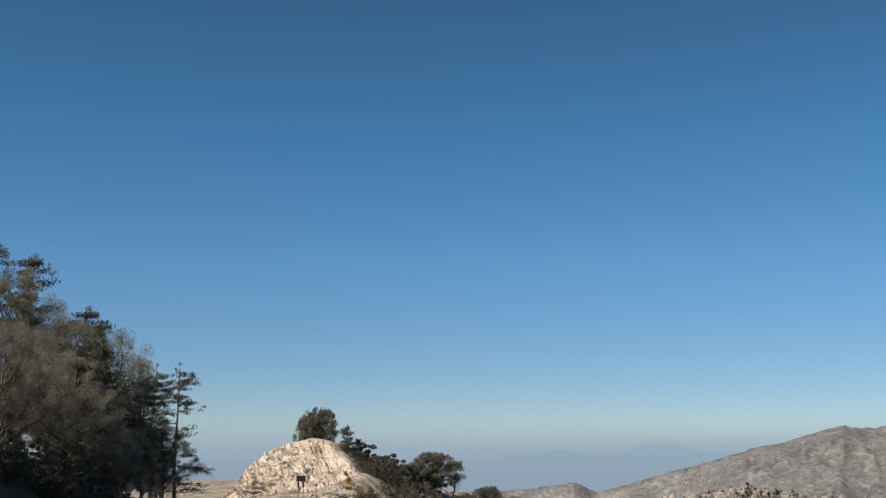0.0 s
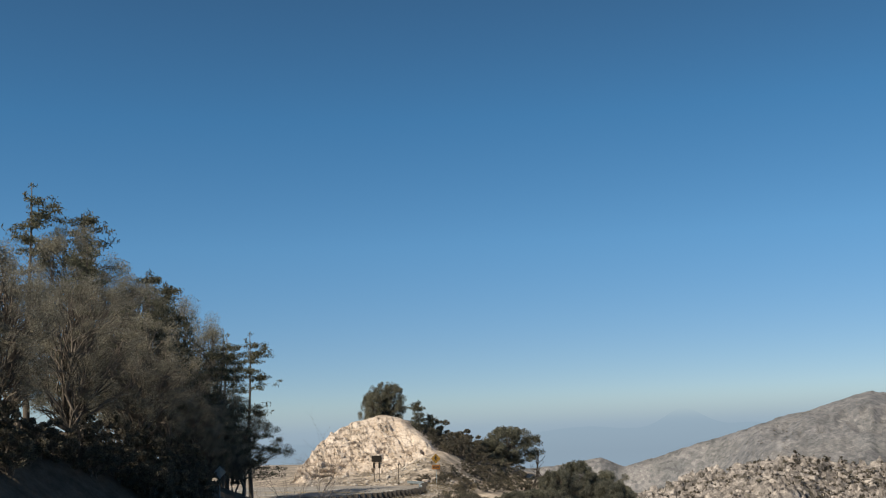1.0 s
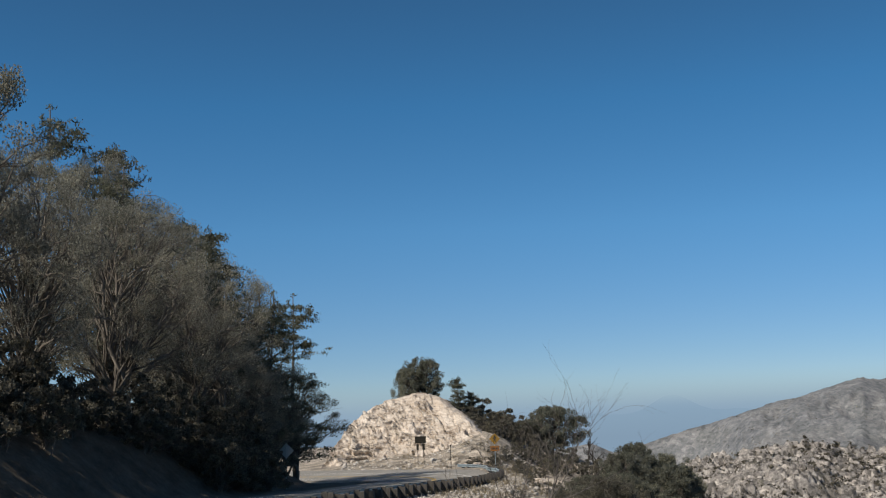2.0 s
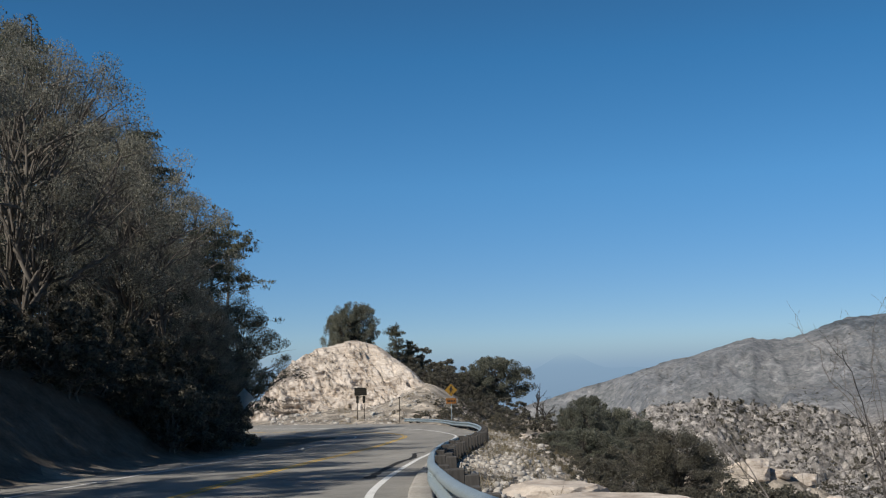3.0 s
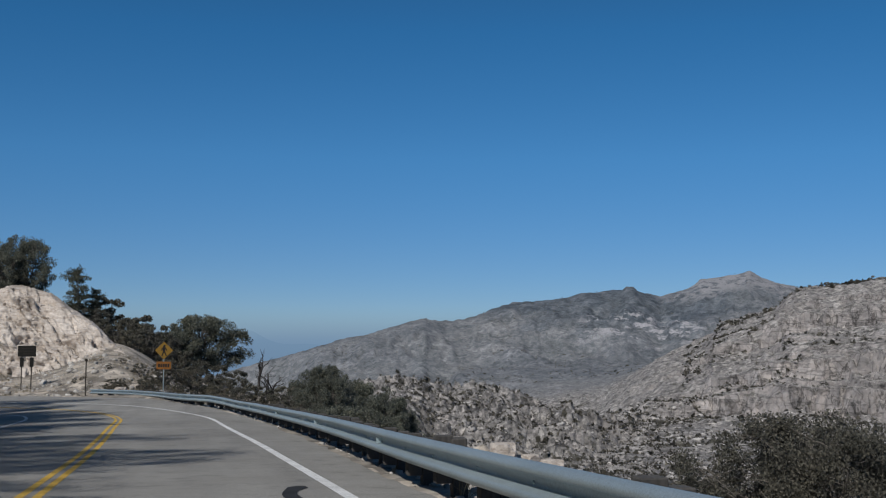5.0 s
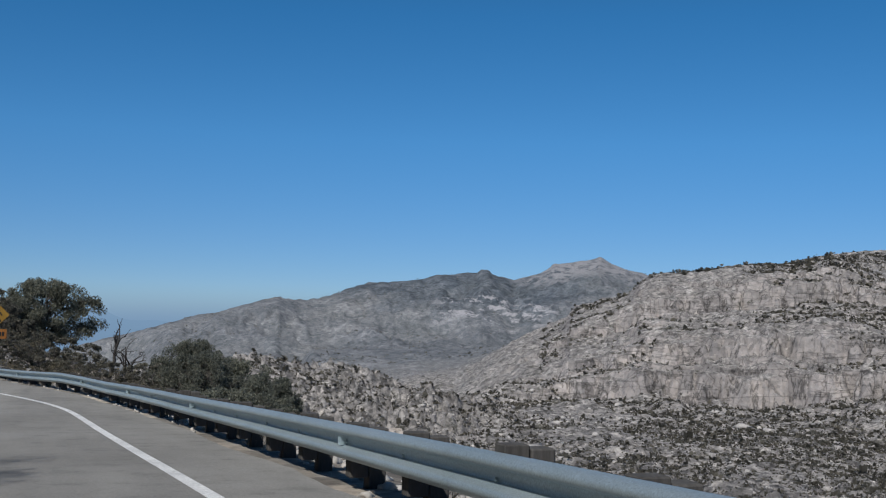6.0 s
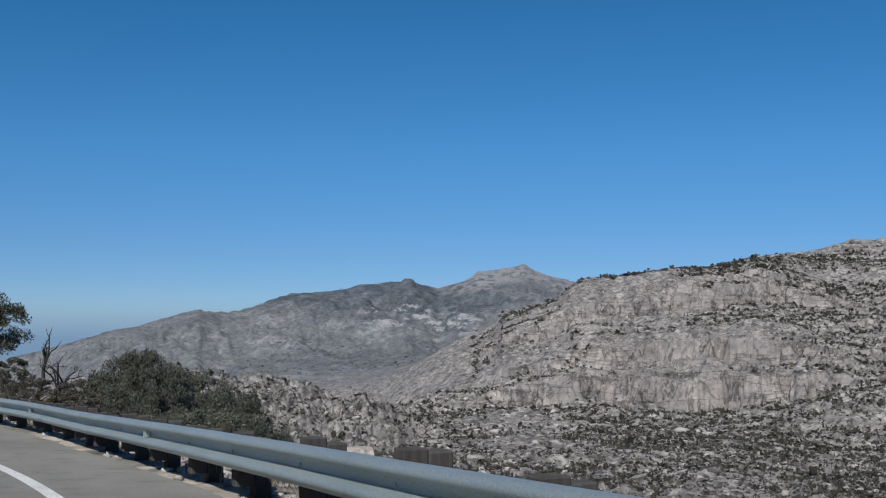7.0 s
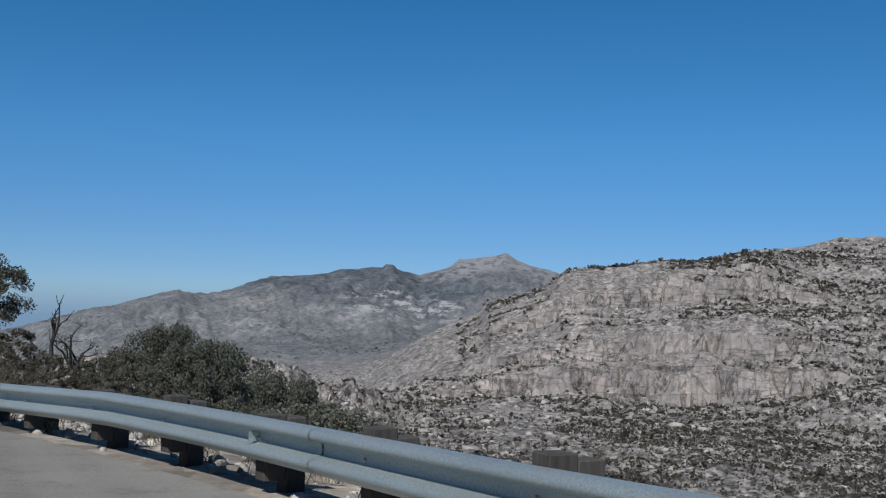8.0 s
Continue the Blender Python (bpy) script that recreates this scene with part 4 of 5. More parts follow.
for k in range(46):
    iu, iv = int(rb.integers(25, 270)), int(rb.integers(6, 100))
    if H[iu, 0] < 1.5:
        continue
    o = part_mesh("ledge_block", block_meshes[k % 5], rock_cut)
    s_ = rb.uniform(0.4, 0.9)
    o.matrix_basis = Matrix.LocRotScale((U[iu, iv], Yc[iu, iv] + 0.3 * s_, Zc[iu, iv]), Euler((rb.uniform(-0.5, 0.2), 0.32 + rb.normal() * 0.2, rb.normal() * 0.4)), (s_ * rb.uniform(1, 1.8), s_, s_ * rb.uniform(0.4, 0.7)))


# ---- plants ----
def leaf_cards(centres, spread, per, size, r, aspect=0.6, up=0.0):
    """Many small leaf faces scattered round centres."""
    n = len(centres) * per
    c = np.repeat(np.asarray(centres, float), per, axis=0)
    off = r.normal(size=(n, 3))
    off /= np.linalg.norm(off, axis=1)[:, None] + 1e-9
    off *= (r.random((n, 1)) ** 0.45)
    c = c + off * np.repeat(np.asarray(spread, float).reshape(-1, 3) if np.ndim(spread) > 1 else np.tile(spread, (len(centres), 1)), per, axis=0)
    a = r.normal(size=(n, 3))
    a[:, 2] += up
    a /= np.linalg.norm(a, axis=1)[:, None]
    b = np.cross(a, r.normal(size=(n, 3)))
    b /= np.linalg.norm(b, axis=1)[:, None] + 1e-9
    s = size * (0.6 + 0.8 * r.random((n, 1)))
    a, b = a * s, b * s * aspect
    v = np.stack([c - a, c + b, c + a, c - b], 1).reshape(-1, 3)
    return v, np.arange(4 * n).reshape(-1, 4)


def limb(a, b, r0, r1, r, sag=0.15, n=6, wob=0.12):
    t = np.linspace(0, 1, n)[:, None]
    L = np.linalg.norm(np.subtract(b, a))
    mid = (np.asarray(a) + np.asarray(b)) / 2 + np.array([0, 0, sag * L]) + r.normal(size=3) * wob * L
    p = (1 - t) ** 2 * np.asarray(a) + 2 * t * (1 - t) * mid + t**2 * np.asarray(b)
    p[1:-1] += r.normal(size=(n - 2, 3)) * 0.03 * L
    return tube(p, np.linspace(r0, r1, n), 5 if r0 > 0.05 else 3), p


def crown_plant(name, seed, height, radius, clear, clumps, per, leaf, mat_leaf, trunk_r, stems=1, label="", category="tree", lean=0.0, open_=0.0):
    """A broad-leaved tree or shrub: stems, limbs that fork to clumps, and leaf faces round each clump."""
    r = np.random.default_rng(seed)
    root = tagged(new(name), label, category, {"shrub": "shrubs on the slopes", "tree": "oaks round the bend"}.get(category, ""))
    wood, tips, spread = [], [], []
    mids = []
    for k in range(stems):
        a0 = r.uniform(0, 6.28)
        base = np.array([math.cos(a0), math.sin(a0), 0]) * (0.25 * (stems > 1) * radius * 0.4)
        topp = base + np.array([lean + r.normal() * 0.25 * radius * 0.5, r.normal() * 0.25 * radius * 0.5, height * 0.72])
        tb, p = limb(base - [0, 0, 0.5], topp, trunk_r, trunk_r * 0.28, r, 0.0, 9, 0.05)
        wood.append(tb)
        mids.append(p)
    for k in range(clumps):
        u, a = r.uniform(-0.75, 1), r.uniform(0, 6.28)
        rad = (r.uniform(0.25, 1) ** 0.5) * math.sqrt(max(0.05, 1 - u * u * 0.85))
        lump = 1 + 0.36 * math.sin(3 * a + seed) * (1 - 0.3 * u) + r.normal() * 0.10
        zc = clear * height + (height * (1 - clear)) * (0.48 + 0.46 * u)
        c = np.array([math.cos(a) * rad * radius * lump + lean, math.sin(a) * rad * radius * lump, zc])
        p = mids[r.integers(len(mids))]
        j = min(len(p) - 1, max(2, int(len(p) * r.uniform(0.3, 1.0) * min(1, zc / (height * 0.75)))))
        start = p[j]
        tb, q = limb(start, c, trunk_r * (0.42 if height > 6.5 else 0.3) * (1 - 0.5 * j / len(p)), 0.014, r, 0.10, 6 if height > 3 else 4)
        wood.append(tb)
        for _ in range(2 if height > 4 else 0):
            e = c + r.normal(size=3) * [0.45, 0.45, 0.3] * min(1, radius / 3)
            wood.append(limb(q[-3], e, 0.02, 0.006, r, 0.05, 4)[0])
        tips.append(c)
        s = radius * (r.uniform(0.11, 0.2) if height > 8.5 else r.uniform(0.12, 0.21))
        spread.append([s, s, s * 0.68])
    v, f = joined(wood)
    part_mesh("trunk", mesh_from("trunk", v, f, M_BARK, True), root)
    lv, lf = leaf_cards(tips, np.array(spread), per, leaf, r)
    part_mesh("crown", mesh_from("crown", lv, lf, mat_leaf), root)
    return root


def pine_tree(name, seed, height, radius, label, clear=0.2, tufts=7):
    """A pine with an uneven crown: limbs of unlike length, each with plates of needle tufts."""
    r = np.random.default_rng(seed)
    root = tagged(new(name), label, "tree", "pines on the bank")
    wood, tips, sp = [], [], []
    tp = np.array([[0.15 * math.sin(z * 0.6), 0.12 * math.cos(z * 0.5), z] for z in np.linspace(-0.5, height, 12)])
    wood.append(tube(tp, np.linspace(0.24, 0.03, 12), 7))
    z = clear * height
    while z < height * 0.98:
        t = (z - clear * height) / (height * (1 - clear))
        swell = 0.8 + 0.3 * math.sin(z * 1.3 + seed) + 0.15 * math.sin(z * 3.1)
        for k in range(r.integers(2, 5)):
            a = r.uniform(0, 6.28)
            L = radius * swell * (1 - t) ** 0.6 * r.uniform(0.5, 1.15) + 0.5
            st = np.array([np.interp(z, tp[:, 2], tp[:, 0]), np.interp(z, tp[:, 2], tp[:, 1]), z])
            end = st + np.array([math.cos(a) * L, math.sin(a) * L, L * r.uniform(-0.15, 0.32)])
            tb, q = limb(st, end, 0.05 * (1 - 0.6 * t), 0.012, r, r.uniform(-0.12, 0.1), 6, 0.05)
            wood.append(tb)
            for g in np.linspace(0.35, 1.0, tufts):
                c = st + (end - st) * g + r.normal(size=3) * [0.34, 0.34, 0.1] * (0.5 + L / radius)
                big = r.uniform(0.7, 1.25)
                tips.append(c)
                sp.append([0.5 * big, 0.5 * big, 0.2 * big])
        z += r.uniform(0.4, 0.95) * (height / 13)
    for g in np.linspace(0.84, 1.0, 7):   # needles round the leader
        tips.append(tp[-1] * [1, 1, g] + r.normal(size=3) * [0.2, 0.2, 0.05])
        sp.append([0.34, 0.34, 0.22])
    v, f = joined(wood)
    part_mesh("trunk", mesh_from("trunk", v, f, M_BARK, True), root)
    lv, lf = leaf_cards(tips, np.array(sp), 22, 0.13, r, 0.26, 0.2)
    part_mesh("crown", mesh_from("crown", lv, lf, M_PINE), root)
    return root


def bare_tree(name, seed, height, label, mat, spread=0.5, stems=1, r0=0.12, depth=4):
    """A leafless tree or shrub: forking bare branches."""
    r = np.random.default_rng(seed)
    root = tagged(new(name), label, "tree")
    wood = []

    def grow(p, d, L, rad, lev):
        n = 5
        pts = [p]
        for _ in range(n):
            d = d + r.normal(size=3) * 0.16 + np.array([0, 0, 0.04])
            d = d / np.linalg.norm(d)
            pts.append(pts[-1] + d * L / n)
        wood.append(tube(pts, np.linspace(rad, rad * 0.55, n + 1), 5))
        if lev == 0:
            return
        for _ in range(r.integers(2, 4)):
            j = r.integers(2, n + 1)
            nd = d + r.normal(size=3) * spread
            grow(pts[j], nd / np.linalg.norm(nd), L * r.uniform(0.5, 0.8), rad * 0.5, lev - 1)

    for k in range(stems):
        a = r.uniform(0, 6.28)
        d0 = np.array([math.cos(a) * 0.3 * (stems > 1), math.sin(a) * 0.3 * (stems > 1), 1.0])
        wood.clear()
        grow(np.array([0, 0, -0.4]), d0 / np.linalg.norm(d0), height * 0.5, r0, depth)
        v, f = joined(wood)
        part_mesh("stem", mesh_from("stem", v, f, mat, True), root)
    return root


def gz(x, y):
    return float(ground_z(np.array([x]), np.array([y]))[0])


def plant(src, x, y, top=None, width=1.0, z=None, sink=0.15, native=None, label=""):
    """A copy of a plant at a plan place; top: the height its tip reaches."""
    z = gz(x, y) if z is None else z
    k = 1.0 if top is None else max(0.25, (top - z) / native)
    o = copy_thing(src, Matrix.LocRotScale((x, y, z - sink * k), Euler((0, 0, random.uniform(0, 6.28))), (k * width, k * width, k)))
    if label:
        tagged(o, label)
    return o


OAK_L = "dark grey-green evergreen oak on the cut bank"
oaks = [crown_plant("oak_tree", 11 + k, 10.0, 4.0 + 0.3 * k, 0.12, 130, 400, 0.036, M_OAK, 0.22, 1 + k % 2, OAK_L) for k in range(3)]
pale_oak = crown_plant("oak_tree", 31, 9.0, 4.0, 0.18, 90, 360, 0.045, M_OAKPALE, 0.2, 2, "pale grey oak leaning over the inner bend")
pines = [pine_tree("pine_tree", 41 + k, 14.0, 4.2, "dark green pine on the cut bank", 0.14) for k in range(2)]
knoll_oak = crown_plant("oak_tree", 51, 8.0, 5.2, 0.04, 150, 190, 0.10, M_OAKDARK, 0.22, 2, "spreading dark oak on top of the rock cut")
slope_oak = crown_plant("oak_tree", 52, 7.0, 4.6, 0.04, 150, 230, 0.095, M_OAKDARK, 0.18, 2, "rounded dark oak on the slope below the road")
bush_oak = crown_plant("oak_bush", 57, 7.0, 5.0, 0.0, 190, 420, 0.058, M_SHRUB, 0.14, 5, "dense rounded dark oak bush below the guardrail", "bush")
shrubs = [crown_plant("shrub", 61 + k, 2.4, 1.5, 0.0, 30, 110, 0.06, M_SHRUB, 0.05, 4, "low grey-green shrub on stony ground", "shrub") for k in range(3)]
pale_shrub = crown_plant("shrub", 66, 1.8, 1.2, 0.0, 24, 80, 0.045, M_OAKPALE, 0.04, 5, "thin pale grey shrub on stony ground", "shrub")
small_pine = pine_tree("pine_tree", 71, 6.0, 1.5, "small dark pine on the knoll", 0.35, 5)
dense_oak = crown_plant("oak_tree", 91, 10.0, 3.4, 0.45, 100, 400, 0.042, M_OAK, 0.22, 1, "tall dark evergreen oak leaning over the shaded road")
TEMPLATES = [dense_oak, *oaks, pale_oak, *pines, knoll_oak, slope_oak, *shrubs, pale_shrub, small_pine]

# trees on the bank beside the inner lane: x, y, height of the tip, kind
BANK = [(12.5, 2, 15, 0), (6.4, 24.5, 13.4, 6), (5.0, 18.5, 11.6, 6), (2.2, 31.0, 12.2, 6), (1.8, 40, 13.8, 2), (2.8, 49.5, 12.7, 1), (2.6, 58.5, 10.8, 2),
        (-1.2, 68, 12.6, 3), (1.8, 66.5, 7.5, 1), (-1.4, 75, 11.6, 4), (2.2, 72, 4.6, 2), (-0.6, 84.5, 9.8, 3), (1.4, 79, 3.4, 0),
        (0.9, 88.5, 3.4, 5), (-3.4, 92.5, 4.5, 1), (0.8, 87, 0.2, 1), (-8, 98, 6.5, 0),
        (-4.5, 54, 15.0, 2), (-4.2, 62, 17.0, 3), (-4.6, 71, 16.2, 1), (-4.4, 79, 15.0, 4), (-4.2, 88, 13.0, 2), (-5, 97, 11.0, 3),
        (-7.8, 83, 17.0, 0), (-14.3, 81, 23.4, 4), (-11.5, 90, 18.0, 4), (-11.5, 100.4, 17.8, 2), (-14.5, 70.5, 24.0, 3), (-9.6, 72, 21.4, 1), (-5.1, 105.5, 11.8, 3)]
for x, y, top_z, kind in BANK:
    if kind in (3, 4):
        plant(pines[kind - 3], x, y, top_z + 0.3, 0.9 if y > 20 else 0.6, native=14.0)
    elif kind == 6:
        plant(dense_oak, x, y, top_z, 0.85 if top_z < 13 else 0.62, native=10.0)
    elif kind == 5:
        plant(pale_oak, x - 1.0, y, top_z, 0.95, native=9.0)
    else:
        plant(oaks[kind], x - 1.0, y, top_z - 0.2, 0.8 if top_z < 12 else 0.68 if top_z < 14 else 0.6, native=10.0)
# undergrowth along the bank
for k in range(30):
    i = int(np.interp(random.uniform(8, 70), EDGE[:, 1], np.arange(len(EDGE))))
    q = EDGE[i] + EDGE_N[i] * -random.uniform(13.0, 16.5)
    o = plant(shrubs[k % 3], q[0], q[1], None, label="dark shrub hanging over the shaded cut bank")
    o.scale = [s * random.uniform(0.9, 1.7) for s in o.scale]

for k in range(22):   # brush over the steep part of the bank
    i = int(np.interp(random.uniform(16, 52), EDGE[:, 1], np.arange(len(EDGE))))
    q = EDGE[i] + EDGE_N[i] * -random.uniform(13.2, 16.0)
    o = plant(shrubs[k % 3], q[0], q[1], None, label="dark shrub hanging over the shaded cut bank")
    o.scale = [s * random.uniform(0.9, 1.6) for s in o.scale]

for k in range(26):
    i = int(np.interp(random.uniform(50, 69), EDGE[:, 1], np.arange(len(EDGE))))
    q = EDGE[i] + EDGE_N[i] * -(random.uniform(10.5, 12.2) + 0.30 * max(0.0, EDGE[i, 1] - 62))
    o = plant(shrubs[k % 3], q[0], q[1], None, label="dark shrub at the foot of the shaded bank")
    o.scale = [s * random.uniform(0.7, 1.3) for s in o.scale]

# knoll and slope plants
plant(knoll_oak, -5.6, 174, 7.0, 0.5, native=8.0)
plant(knoll_oak, -3.6, 176.5, 8.5, 0.6, native=8.0)
plant(small_pine, 3.0, 171, 4.6, 0.72, native=6.0)
plant(small_pine, 4.4, 173, 2.2, 0.8, native=6.0)
plant(slope_oak, 17.0, 188, -0.3, 0.85, native=7.0, label="wide dark oak beyond the guardrail at the bend")
plant(slope_oak, 14.2, 184, -2.6, 0.75, native=7.0, label="wide dark oak beyond the guardrail at the bend")
for k, (x, y, s) in enumerate([(3.5, 168, 1.3), (4.6, 170, 1.5), (5.8, 169, 1.2), (6.8, 172, 1.6), (8.2, 170, 1.4), (9.2, 174, 1.7), (10.6, 171, 1.3), (11.8, 175, 1.5), (12.6, 168, 1.2), (9.8, 164, 1.0),
                               (7.6, 165, 1.0), (13.6, 162, 1.1), (15, 158, 1.0), (16.4, 166, 1.4), (18.6, 170, 1.5), (20, 163, 1.1), (-1.5, 174, 1.0), (0.3, 173, 1.1), (21.5, 156, 1.2), (17.8, 152, 0.9), (2.6, 166, 1.2), (4.2, 174, 1.8), (6.0, 176, 1.9), (8, 178, 2.0), (10, 179, 2.0), (11.5, 180, 1.8), (5.2, 166.5, 1.1), (8.6, 167, 1.3), (11, 167, 1.4), (12.8, 172, 1.6), (14.8, 171, 1.5),
                               (15.6, 163, 1.3), (17.2, 160, 1.2), (19, 158, 1.2), (20.5, 168, 1.5), (22.5, 164, 1.2), (13.2, 157, 0.9), (24.5, 158, 1.2), (26, 163, 1.3), (16, 146, 0.8), (18.5, 144, 0.9), (20.5, 148, 1.0)]):
    o = plant((shrubs + [pale_shrub])[k % 4], x, y)
    o.scale = [v * s for v in o.scale]
for x, y, top_z, w in [(9.0, 183, -1.6, 0.75), (12.4, 181, -2.8, 0.8)]:
    plant(slope_oak, x, y, top_z, w, native=7.0, label="dark oak on the far flank of the knoll")
# low brush just behind the guardrail
for k in range(64):
    i = int(np.interp(random.uniform(56, 134), RAIL[:, 1], np.arange(len(RAIL))))
    q = RAIL[i] + RAIL_N[i] * random.uniform(2.6, 11.0)
    o = plant((shrubs + [pale_shrub])[k % 4], q[0], q[1], None, label="low brush on the slope behind the guardrail")
    o.scale = [s * random.uniform(0.28, 0.5) for s in o.scale]
for k, (x, y, s) in enumerate([(24.6, 66, 0.45), (25.8, 70, 0.5), (27.4, 75, 0.6), (29.5, 68, 1.2), (32, 72, 1.3), (26.5, 84, 0.6), (29.5, 88, 1.1), (33, 82, 1.2), (36, 76, 1.2), (31.5, 58, 0.9), (33.5, 62, 1.1), (37, 66, 1.2), (36, 94, 1.2), (30, 98, 1.0), (40, 84, 1.3), (41, 70, 1.3), (35, 54, 0.9), (39, 58, 1.1),
                               (34, 108, 1.1), (28, 112, 0.9), (40, 102, 1.2), (45, 92, 1.3), (46, 76, 1.3)]):
    o = plant(shrubs[k % 3], x, y, None, label="dark grey-green shrub on the slope below the guardrail")
    o.scale = [v * s for v in o.scale]
for k in range(72):   # sparse brush on the dirt at the foot of the cut
    x, y = random.uniform(4.5, 16), random.uniform(136, 152)
    o = plant(pale_shrub if k % 3 else shrubs[1], x, y, None, label="low dry brush on the dirt by the rock cut")
    o.scale = [s * random.uniform(0.3, 0.6) * (0.5 if x < 8.5 else 1) for s in o.scale]
for x, y, top_z, w in [(30.8, 168, -6.4, 0.62), (34.8, 172, -8.4, 0.75), (38.0, 167, -10.8, 0.65), (28.5, 176, -9.4, 0.6)]:
    plant(slope_oak, x, y, top_z, w, native=7.0)
for x, y, top_z, w in [(24.8, 126, -8.9, 0.95), (27.9, 129, -8.8, 1.0), (31.5, 133, -10.4, 0.9), (34.2, 131, -12.0, 0.85), (27.4, 112, -10.4, 1.0), (30.6, 118, -11.6, 0.9), (24.9, 111, -9.1, 1.2), (29, 150, -7.1, 0.7), (36.6, 160, -9.4, 0.65)]:
    plant(slope_oak, x, y, top_z, w, native=7.0, label="grey-green oak scrub on the slope below the bend")
for k, (x, y, s) in enumerate([(24.2, 57, 0.5), (25.3, 60.5, 0.6), (23.6, 53, 0.45), (26.2, 66, 0.6), (25.6, 70.5, 0.55), (26.8, 56, 0.7), (25.4, 52.5, 0.6), (24.6, 78, 0.5), (26.9, 80, 0.65), (25.0, 93, 0.6), (27.4, 96.5, 0.7), (28.6, 90, 0.8), (24.4, 101, 0.6),
                               (31.2, 58.5, 1.3), (33, 61, 1.5), (34.8, 57.5, 1.5), (32.4, 54.5, 1.3), (29.6, 51.5, 1.0), (36.8, 61.5, 1.6), (38.2, 56, 1.6), (31.6, 48.5, 1.1), (35.4, 51, 1.4), (28.2, 45, 1.05), (29.6, 45.6, 1.2), (31.0, 44.6, 1.25), (32.6, 46.4, 1.35), (30.2, 42.4, 1.1)]):
    o = plant(shrubs[k % 3], x, y, None, label="dense dark brush between the guardrail and the rocky slope")
    o.scale = [v * s for v in o.scale]
zb = gz(28.4, 60.4)
bush_oak.matrix_basis = Matrix.LocRotScale((28.4, 60.4, zb - 0.15), Euler((0, 0, 0.5)), ((-4.85 - zb) / 7 * 0.85, (-4.85 - zb) / 7 * 0.85, (-4.85 - zb) / 7))

snag = bare_tree("dead_tree", 81, 6.6, "dark leafless dead tree beyond the guardrail", M_SNAG, 0.5, 1, 0.27, 3)
snag.matrix_basis = pose(23.0, 172.5, gz(23.0, 172.5), 0, 0, 40)
o = bare_tree("dead_tree", 83, 5.2, "gnarled dark dead tree beyond the guardrail", M_SNAG, 0.85, 2, 0.26, 4)
o.matrix_basis = pose(25.2, 168.5, gz(25.2, 168.5))
o = bare_tree("bare_shrub", 85, 6.0, "tall leafless shrub with thin grey stems beside the road", M_DEADWOOD, 0.5, 6, 0.034, 4)
o.matrix_basis = pose(26.8, 23.4, gz(26.8, 23.4))

# templates stand in the plan as further bank trees
spots = [(-46, 42), (-52, 45), (-40, 58), (-48, 70), (-41, 82), (18, -6), (22, -12), (-34, 60), (62, 120), (-44, 60), (-53, 70), (-45, 80), (-42, 50), (-36, 80)]
for ob, (x, y) in zip(TEMPLATES, spots):
    ob.matrix_basis = Matrix.Translation((x, y, gz(x, y) - 0.2))

# ---- signs ----
def post_mesh(h, w, d, mat):
    bm = box_bm((w, d, h), (0, 0, h / 2), 0.006)
    me = bpy.data.meshes.new("post")
    bm.to_mesh(me)
    bm.free()
    me.materials.append(mat)
    return me


def board(parent, name, w, h, at, mat, label, turn=0, edge=0.03):
    m = Matrix.Translation(at) @ Matrix.Rotation(radians(turn), 4, "Y")
    return part(name, box_bm((w, 0.012, h), (0, 0, 0), 0.004, m), mat, parent, label)


def warning_sign(x, y, z0, head):
    root = tagged(new("warning_sign"), "yellow diamond warning sign with an orange plaque on a steel post", "road sign")
    part_mesh("post", post_mesh(4.6, 0.07, 0.05, M_STEEL), root)
    d = board(root, "panel", 0.98, 0.98, (0, -0.04, 3.9), M_SIGN_YELLOW, "yellow diamond panel", 45)
    bm = bmesh.new()
    for w, h, ax, az_, turn in ((0.15, 0.15, 0.02, 4.25, 20), (0.2, 0.36, 0.0, 4.0, 8), (0.09, 0.42, -0.09, 3.66, 20), (0.09, 0.42, 0.1, 3.66, -22), (0.07, 0.3, 0.16, 3.98, -35), (0.07, 0.26, -0.15, 4.0, 30)):
        box_bm((w, 0.006, h), (0, 0, 0), 0.002, Matrix.Translation((ax, -0.052, az_)) @ Matrix.Rotation(radians(turn), 4, "Y"), bm)
    part("symbol", bm, M_BLACK, d, "plain black symbol")
    pl = board(root, "plaque", 1.12, 0.6, (0, -0.04, 2.72), M_SIGN_ORANGE, "orange plaque")
    bm = bmesh.new()
    for k in range(5):
        box_bm((0.13, 0.006, 0.26), (-0.36 + 0.18 * k, -0.052, 2.72), 0.002, None, bm)
    part("lettering", bm, M_BLACK, pl, "black bars of lettering")
    root.matrix_basis = pose(x, y, z0, 0, 0, head)
    return root


warning_sign(13.55, 129.5, -8.45, -2)


def sign_back(x, y, z0):
    root = tagged(new("road_sign"), "diamond road sign seen from its bare grey back, in shade", "road sign")
    part_mesh("post", post_mesh(3.3, 0.07, 0.05, M_STEEL), root)
    board(root, "panel", 0.76, 0.76, (0, 0.04, 2.75), M_STEEL, "bare grey metal panel", 45)
    root.matrix_basis = pose(x, y, z0, 0, 0, 6)


sign_back(6.1, 66.6, gz(6.1, 66.6) - 0.1)


